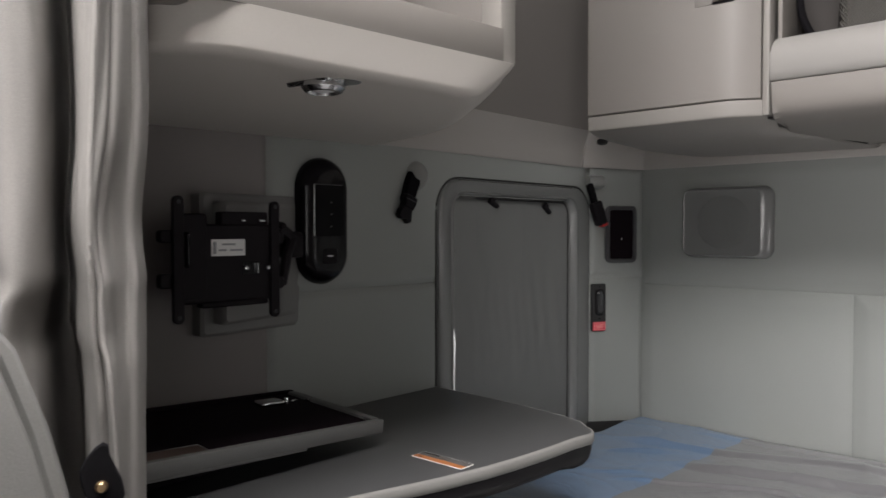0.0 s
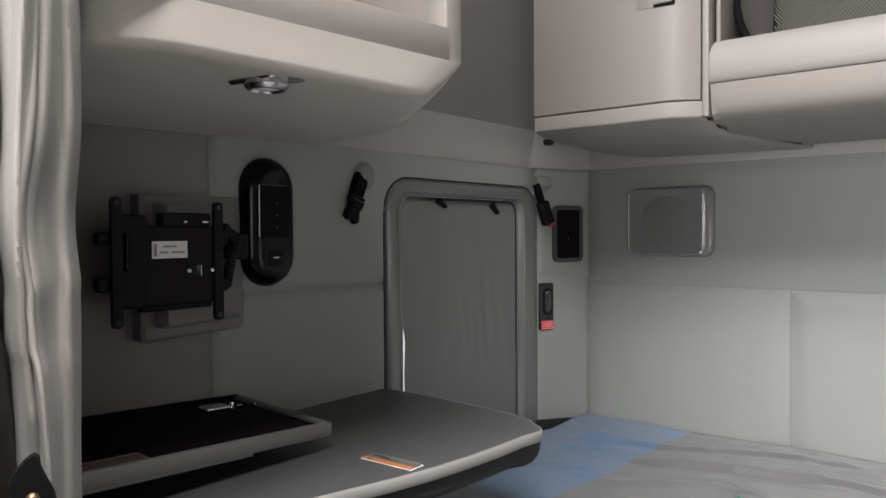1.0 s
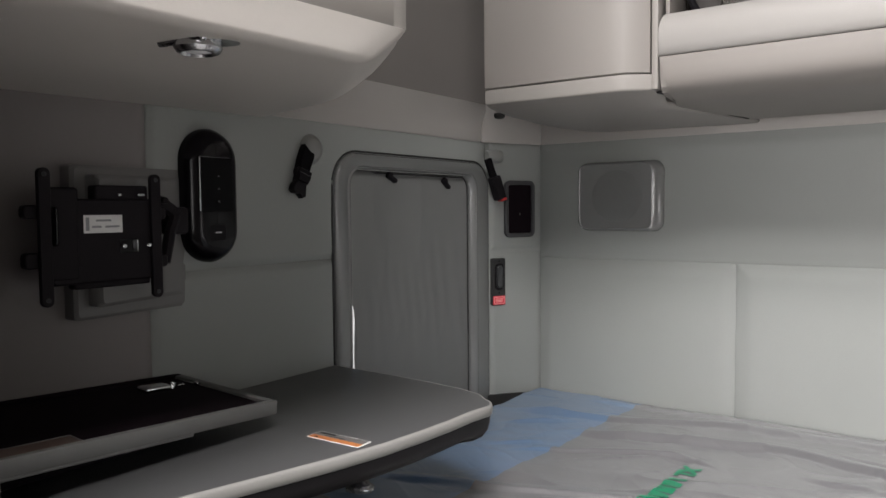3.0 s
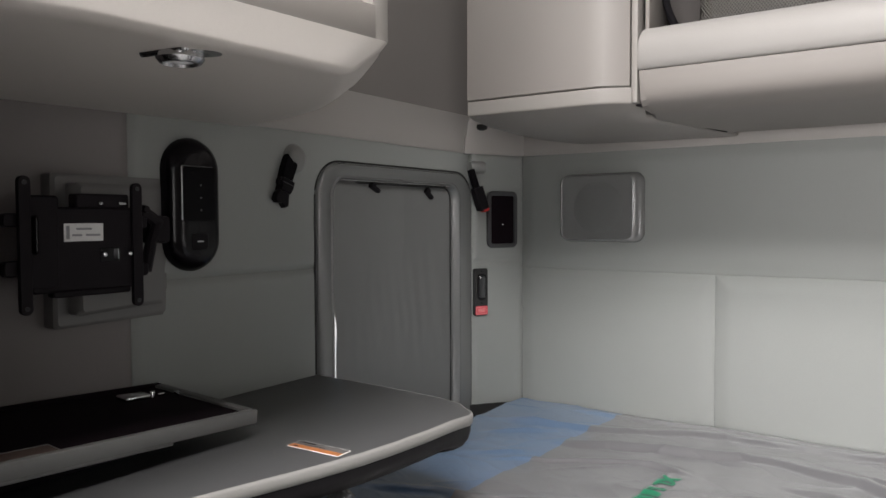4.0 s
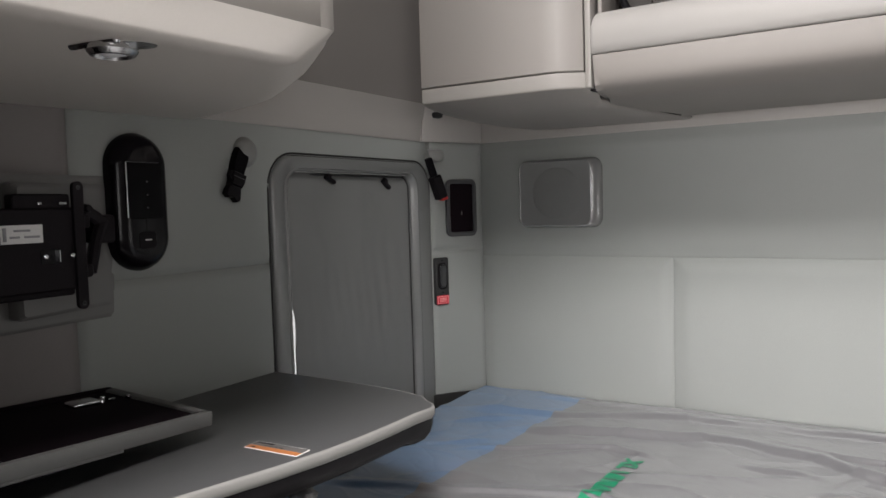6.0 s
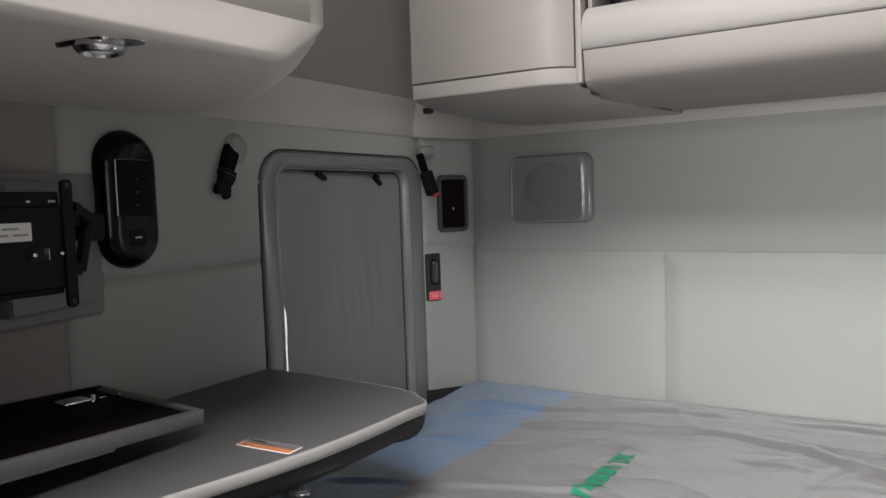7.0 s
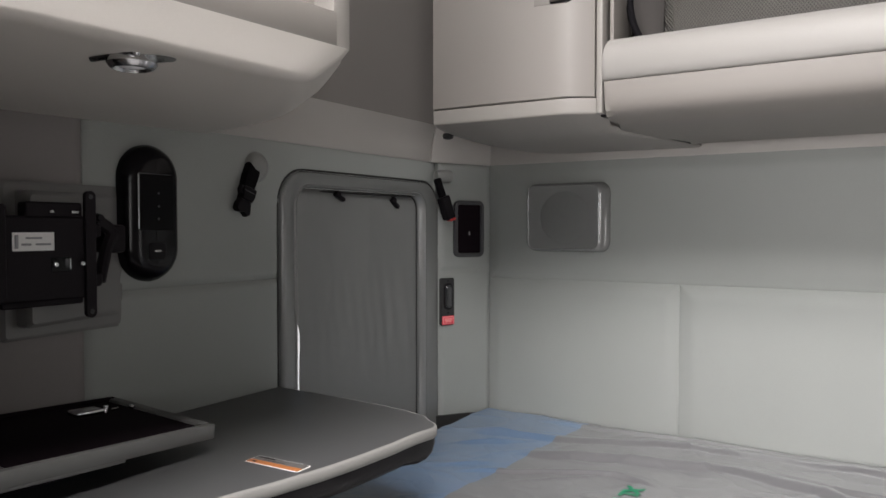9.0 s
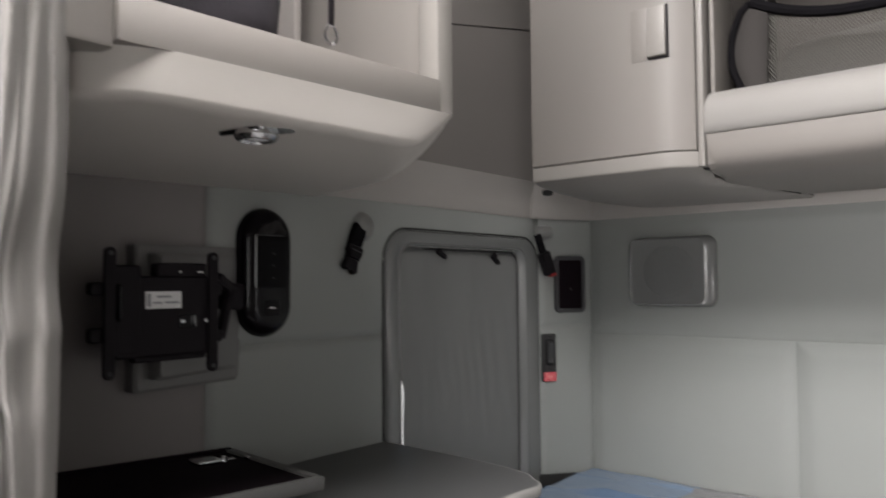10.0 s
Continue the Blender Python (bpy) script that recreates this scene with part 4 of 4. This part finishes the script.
part("ring", tube([(0.504 + 0.011 * math.cos(a), 1.170, 1.778 + 0.013 * math.sin(a)) for a in [2 * math.pi * k / 16 for k in range(17)]], 0.0022, 6), CHROME, fob)
part("cord", tube([(0.504, 1.170, 1.845), (0.502, 1.172, 1.90), (0.500, 1.175, 2.05)], 0.0015, 6), BLACK, fob)

# ---- corner locker ----
locker = thing("corner_locker", (1.46, 1.12, 1.64), "tall warm-grey plastic corner locker with a recessed pull handle", "locker")
CX = 1.222
def door_ring(z, grow=0.0):
    f = CX - grow
    pts = [(f, 1.306), (f - 0.002, 1.15), (f, 1.03)]
    for k in range(1, 8):
        pts.append((f + 0.029 * (k / 7) ** 1.45, 1.004 - 0.0575 * k / 7))
    pts += [(1.29, 0.9455), (1.29, 1.306)]
    return [(x, y, z) for x, y in pts]


door = part("door", loft([door_ring(1.6925), door_ring(1.6925 + 0.002, 0.002), door_ring(2.30, 0.002)]), PLASTIC, locker)


def base_ring(z, k):
    """Shallow bowl under the door; k draws the ring in, and the low rings reach under the bin."""
    pts = [(CX, 1.306), (CX, 1.15), (CX, 1.02)]
    for j in range(1, 7):
        pts.append((CX + 0.03 * (j / 6) ** 1.45, 1.004 - 0.060 * j / 6))
    free = len(pts)
    low = dip((1.668 - z) / 0.03)
    pts += [(1.30, 0.934), (1.45, 0.928 - 0.042 * low), (1.62, 0.925 - 0.075 * low), (1.745, 0.925 - 0.085 * low)]
    pts += [(1.745, 1.24), (1.70, 1.32), (1.56, 1.345), (1.40, 1.345), (1.28, 1.33)]
    out = []
    for i, (x, y) in enumerate(pts):
        f = 2.2 * k
        hold = 0.15 if free <= i < free + 4 else 1.0
        out.append((x + (1.60 - x) * f * (1.0 if hold == 1.0 else 0.5), y + (1.08 - y) * f * hold, z))
    return out


part("tub", loft([base_ring(z, k) for z, k in ((1.6305, 0.19), (1.6325, 0.14), (1.637, 0.09), (1.6445, 0.052), (1.651, 0.028), (1.6555, 0.014), (1.658, 0.006), (1.6592, 0.0028), (1.661, 0.0008), (1.664, 0.0), (1.6905, 0.0))]), PLASTIC_LIGHT, locker)
part("carcass", loft([[(1.301, 1.306, z), (1.301, 0.932, z), (1.72, 0.926, z), (1.72, 1.34, z)] for z in (1.6906, 2.32)]), PLASTIC, locker, smooth=False)
part("side_strip", box(1.250, 1.300, 0.931, 0.944, 1.66, 2.30, 0.003), PLASTIC_LIGHT, locker)
part("latch_gap", box(1.268, 1.312, 0.928, 0.940, 1.6555, 1.659, 0.0005), BLACK, locker)
handle = part("handle", box(CX - 0.010, CX + 0.01, 0.991, 1.029, 1.884, 1.984, 0.003), PLASTIC_LIGHT, locker, "pale pull lever")
part("handle_recess", box(CX - 0.0035, CX + 0.004, 1.030, 1.064, 1.880, 1.987, 0.001), PLASTIC, locker, "shaded finger recess")
part("handle_gap", box(CX - 0.0032, CX + 0.004, 0.9875, 0.9915, 1.880, 1.986, 0.0005), BLACK, locker, "dark gap beside the lever")
part("handle_gap", box(CX - 0.0032, CX + 0.004, 0.9918, 1.029, 1.879, 1.8838, 0.0005), BLACK, locker, "dark gap under the lever")
part("seam", tube([(1.285, 0.928, 1.655), (1.315, 0.922, 1.6485), (1.38, 0.905, 1.640), (1.45, 0.8875, 1.6355), (1.53, 0.868, 1.633), (1.62, 0.850, 1.632)], 0.0016, 6), BLACK, locker, "dark joint beside the bin")
part("rubber_stop", lathe([(0.012, 0.0), (0.013, 0.005), (0.011, 0.011), (0.004, 0.013)], Matrix.Translation((1.312, 1.324, 1.652)) @ pose(0, 0, 0, 180), 14), RUBBER, locker, "black rubber stop")

# ---- overhead bin along the rear wall ----
bins = thing("overhead_bin", (1.50, 0.1, 1.64), "open overhead bin with a satin rolled front edge", "overhead bin")
Y0, Y1 = DRIVER + 0.005, 0.929
ROLLP = [(1.262, 1.7180), (1.2435, 1.7182), (1.2395, 1.7215), (1.237, 1.735), (1.236, 1.752), (1.240, 1.772), (1.252, 1.790), (1.270, 1.802), (1.292, 1.807), (1.315, 1.803), (1.33, 1.79), (1.33, 1.7180)]
bm = loft([[(x + d, y, z + 0.003) for x, z in ROLLP] for d, y in ((0.006, Y1), (0.0, Y1 - 0.008), (0.0, Y0))])
part("rolled_front", bm, ROLL, bins, "satin pale rolled front edge")
FLAP = [(1.262, 1.7202), (1.2450, 1.7200), (1.2432, 1.7185), (1.2432, 1.700), (1.2440, 1.686), (1.2462, 1.674), (1.2505, 1.6645), (1.260, 1.655), (1.278, 1.647), (1.303, 1.642), (1.34, 1.638), (1.50, 1.632), (1.66, 1.634), (1.735, 1.648), (1.735, 1.7202)]
bm = loft([[(x, y, z) for x, z in FLAP] for y in (Y1 - 0.003, 0.6, 0.2, -0.3, Y0)])
for v in bm.verts:
    v.co.x += 0.0 if v.co.x > 1.6 else 0.03 * max(0.0, v.co.y - 0.75) * (1.72 - v.co.z) / 0.06
    if v.co.y > 0.9 and v.co.x < 1.32:
        v.co.y -= 0.011 * min(1.0, max(0.0, 1.7185 - v.co.z) / 0.055)
part("end_web", loft([[(x, y, z) for x, z in ((1.2480, 1.7175), (1.2535, 1.690), (1.259, 1.664), (1.268, 1.654), (1.285, 1.649), (1.33, 1.645), (1.33, 1.7175))] for y in (Y1 - 0.022, Y1 - 0.0015)]), PLASTIC, bins, smooth=False)
part("lower_panel", bm, PLASTIC, bins, "warm grey lower panel")
part("bin_floor", box(1.331, 1.72, Y0, Y1, 1.7205, 1.73), UPPER, bins, smooth=False)
part("bin_end", box(1.275, 1.385, Y1 - 0.012, Y1 - 0.004, 1.7205, 2.28, 0.001), PLASTIC, bins)
# Inside of the bin is coloured darker than its front end panel.
part("bin_inside", box(1.3855, 1.72, Y1 - 0.013, Y1 - 0.004, 1.7305, 2.279, 0.001), DARK_BROWN, bins, "dark brown inside of the bin")
part("bin_inside", box(1.712, 1.722, Y0, Y1 - 0.0135, 1.7305, 2.279, 0.001), DARK_BROWN, bins, "dark brown inside of the bin")
part("bin_top", box(1.26, 1.72, Y0, Y1, 2.28, 2.32, 0.004), PLASTIC, bins)

# elastic net stretched over the bin
net = thing("storage_net", (1.36, 0.4, 1.80), "grey mesh storage net with a black elastic border", "net")
def sag(y):
    return 1.942 + 0.052 * max(0.0, (y - 0.66) / 0.2) ** 2


def net_x(y, z):
    return 1.372 + 0.012 * math.sin(y * 7) + 0.008 * math.sin(z * 22 + y * 3)


bm = bmesh.new()
pitch = 0.0060
for k in range(-45, 185):
    for sgn in (1, -1):
        pts = []
        for j in range(0, 17):
            z = 1.765 + j * 0.0145
            y = 0.84 - k * pitch + sgn * (z - 1.765) * 0.75
            if -0.1 < y < 0.845 and z < sag(y):
                pts.append((net_x(y, z), y, z))
        if len(pts) > 1:
            tube(pts, 0.0009, 3, bm)
part("net_cord", bm, NET, net, kind="stuff")
rim = [(net_x(0.79, z) - 0.004, 0.877 + 0.036 * math.sin((z - 1.80) / 0.215 * math.pi), z) for z in [1.765 + 0.0145 * i for i in range(16)]] + [(net_x(0.874, sag(0.874)) - 0.003, 0.876, sag(0.874))]
part("elastic_border", tube(rim, 0.0075, 8), WEBBING, net, "black elastic border")
part("elastic_border", tube([(net_x(y, sag(y)) - 0.003, y, sag(y)) for y in [0.874 - 0.0333 * i for i in range(32)]], 0.011, 8), WEBBING, net, "black elastic border")
bm = bmesh.new()
web = [[bm.verts.new((x + 0.003, y0 + (0.841 - y0) * s, z)) for s in (0, 0.5, 1)] for x, y0, z in rim]
for a, b in zip(web, web[1:]):
    for i in range(2):
        bm.faces.new((a[i], a[i + 1], b[i + 1], b[i]))
side_web = part("side_web", bm, WEB_GREY, net, "dark cloth side of the net")
side_web.modifiers.new("thick", "SOLIDIFY").thickness = 0.002
bm = bmesh.new()
bmesh.ops.create_icosphere(bm, subdivisions=4, radius=1.0)
for v in bm.verts:
    n = v.co.normalized()
    kk = (abs(n.x) ** 7 + abs(n.y) ** 7 + abs(n.z) ** 7) ** (-1 / 7) * (1 + 0.03 * noise.noise(n * 3.1))
    v.co = Vector((1.55 + 0.12 * n.x * kk, 0.11 + 0.73 * n.y * kk, 1.838 + 0.105 * n.z * kk))
part("folded_blanket", bm, CHARCOAL, None, "folded dark grey blanket stowed in the overhead bin", category="blanket")

# ---- curtain between cab and sleeper ----
curtain = thing("curtain", (0.0, 1.03, 0.80), "pale grey privacy curtain gathered in soft vertical folds", "curtain")
PLAN = [(64.9, 0.70), (65.0, 0.66), (65.5, 0.632), (66.1, 0.618), (66.7, 0.611), (67.2, 0.600), (67.6, 0.585), (68.2, 0.589), (69.0, 0.598), (69.7, 0.612), (69.95, 0.640), (69.7, 0.69), (70.2, 0.76), (71.0, 0.74), (71.6, 0.66), (72.4, 0.614), (73.6, 0.604), (75.0, 0.616),
        (76.0, 0.655), (76.6, 0.69), (77.6, 0.69), (78.4, 0.65), (80.0, 0.63), (82.0, 0.65), (83.0, 0.69), (84.4, 0.68), (86.0, 0.64), (88.0, 0.65)]
CAM_START = Vector((-0.183, 0.439))        # the camera's first place in plan; the folds are laid out round it


def fold_line(t):
    """A smooth line through PLAN, t from 0 to 1."""
    f = t * (len(PLAN) - 1)
    k = min(int(f), len(PLAN) - 2)
    f -= k
    p = [Vector(PLAN[min(max(k + o, 0), len(PLAN) - 1)]) for o in (-1, 0, 1, 2)]
    return 0.5 * (2 * p[1] + (p[2] - p[0]) * f + (2 * p[0] - 5 * p[1] + 4 * p[2] - p[3]) * f ** 2 + (3 * p[1] - p[0] - 3 * p[2] + p[3]) * f ** 3)


bm = bmesh.new()
NS, NZC = 260, 160
rows = []
for j in range(NZC + 1):
    z = 0.70 + 1.65 * j / NZC
    pinch = math.exp(-((z - 1.45) / 0.05) ** 2)
    low = soft(max(0.0, 1.40 - z), 0.25)
    row = []
    for i in range(NS + 1):
        s = i / NS
        q = fold_line(s)
        ang, dist = q.x, q.y
        inner = max(0.0, min(1.0, (ang - 70.3) / 2.0))
        ang += 0.55 * pinch * (1 - inner) + 0.55 * low * (1 - inner) + 2.2 * low * inner
        go = max(0.0, min(1.0, (ang - 65.0) / 4.6))
        ang -= go * (0.1 + 0.7 * soft(max(0.0, 1.65 - z), 0.3) + 1.0 * soft(max(0.0, 1.36 - z), 0.2))
        ang += 0.48 * noise.noise(Vector((s * 6, z * 2.6, 0.2))) * (0.3 + min(1, s * 9)) + 0.12 * noise.noise(Vector((s * 20, z * 6, 5.2)))
        dist += 0.015 * noise.noise(Vector((s * 7, z * 2.4, 4.0))) + 0.008 * noise.noise(Vector((s * 22, z * 4.5, 9.0)))
        pleat = max(0.0, 1 - abs(ang - 67.0) / 2.6)
        wave = math.sin(ang * 4.6 + 0.9 * math.sin(z * 4.0) + 1.5 * noise.noise(Vector((0.3, z * 2.2, 8.0))))
        dist += (1 - 0.6 * low) * pleat * (0.0105 + 0.004 * math.sin(z * 3 + 1)) * wave
        dist += 0.004 * math.sin(s * 60 + z * 9) * math.exp(-((z - 1.40) / 0.12) ** 2)
        ang += 0.9 * math.exp(-((z - 1.46) / 0.13) ** 2) * max(0.0, 1 - abs(ang - 67.6) / 1.7)
        dist -= 0.0045 * (1 - abs(noise.noise(Vector((s * 9 + z * 1.7, z * 3.4 - s * 5, 2.2))))) ** 7
        a = radians(ang)
        row.append(bm.verts.new((CAM_START.x + dist * math.cos(a), CAM_START.y + dist * math.sin(a), z)))
    rows.append(row)
for a, b in zip(rows, rows[1:]):
    for i in range(NS):
        bm.faces.new((a[i], a[i + 1], b[i + 1], b[i]))
cl = part("cloth", bm, CURTAIN, curtain)
sm = cl.modifiers.new("thick", "SOLIDIFY")
sm.thickness, sm.offset = 0.003, 0
TB = plane_m((0.0245, 0.961, 1.279), Vector((0.92, -0.39, 0)), Vector((-0.39, -0.92, 0))) @ Matrix.Scale(0.58, 4)
leaf = [(0.006, 0.026), (0.012, 0.022), (0.013, 0.010), (0.019, -0.004), (0.027, -0.022), (0.030, -0.040), (0.020, -0.060), (-0.006, -0.060), (-0.012, -0.040), (-0.018, -0.022), (-0.020, -0.006), (-0.013, 0.008), (-0.003, 0.020)]
bm = loft([[TB @ Vector((u * k, v * k, h)) for u, v in leaf] for k, h in ((1, -0.004), (1, 0.002), (0.93, 0.004))])
part("tie_strap", bm, WEBBING, curtain, "dark tie-back strap")
part("snap", lathe([(0.0001, 0.007), (0.005, 0.0065), (0.0075, 0.003), (0.0075, 0.0)], TB @ Matrix.Translation((0.004, -0.026, 0.004)), 16), BRASS, curtain, "brass snap fastener")

# ---- back of the passenger seat beside the curtain ----
seat = thing("passenger_seat", (-0.12, 0.98, 0.0), "pale cloth seat back with a stitched piped edge", "seat")
EDGE = [(89, 1.44), (84, 1.435), (78, 1.405), (75, 1.365), (73.2, 1.315), (72.0, 1.27), (71.2, 1.22), (70.8, 1.15), (70.7, 1.05), (70.7, 0.85), (70.7, 0.46), (80, 0.455), (89, 0.455)]


# Seat outline in angle and distance from the camera's first place.
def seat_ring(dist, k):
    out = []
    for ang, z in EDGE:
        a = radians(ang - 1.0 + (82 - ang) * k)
        out.append((CAM_START.x + dist * math.cos(a), CAM_START.y + dist * math.sin(a), z + (0.95 - z) * k))
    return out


part("backrest", loft([seat_ring(0.588, 0.02), seat_ring(0.575, 0.0), seat_ring(0.548, 0.0), seat_ring(0.530, 0.03), seat_ring(0.522, 0.10), seat_ring(0.518, 0.25)]), SEAT, seat)
part("piping", tube(seat_ring(0.540, 0.004)[:11], 0.008), SEAT, seat, "thick stitched piping")
part("pedestal", box(-0.30, 0.0, 0.95, 1.25, 0.0, 0.456, 0.03), BLACK, seat)
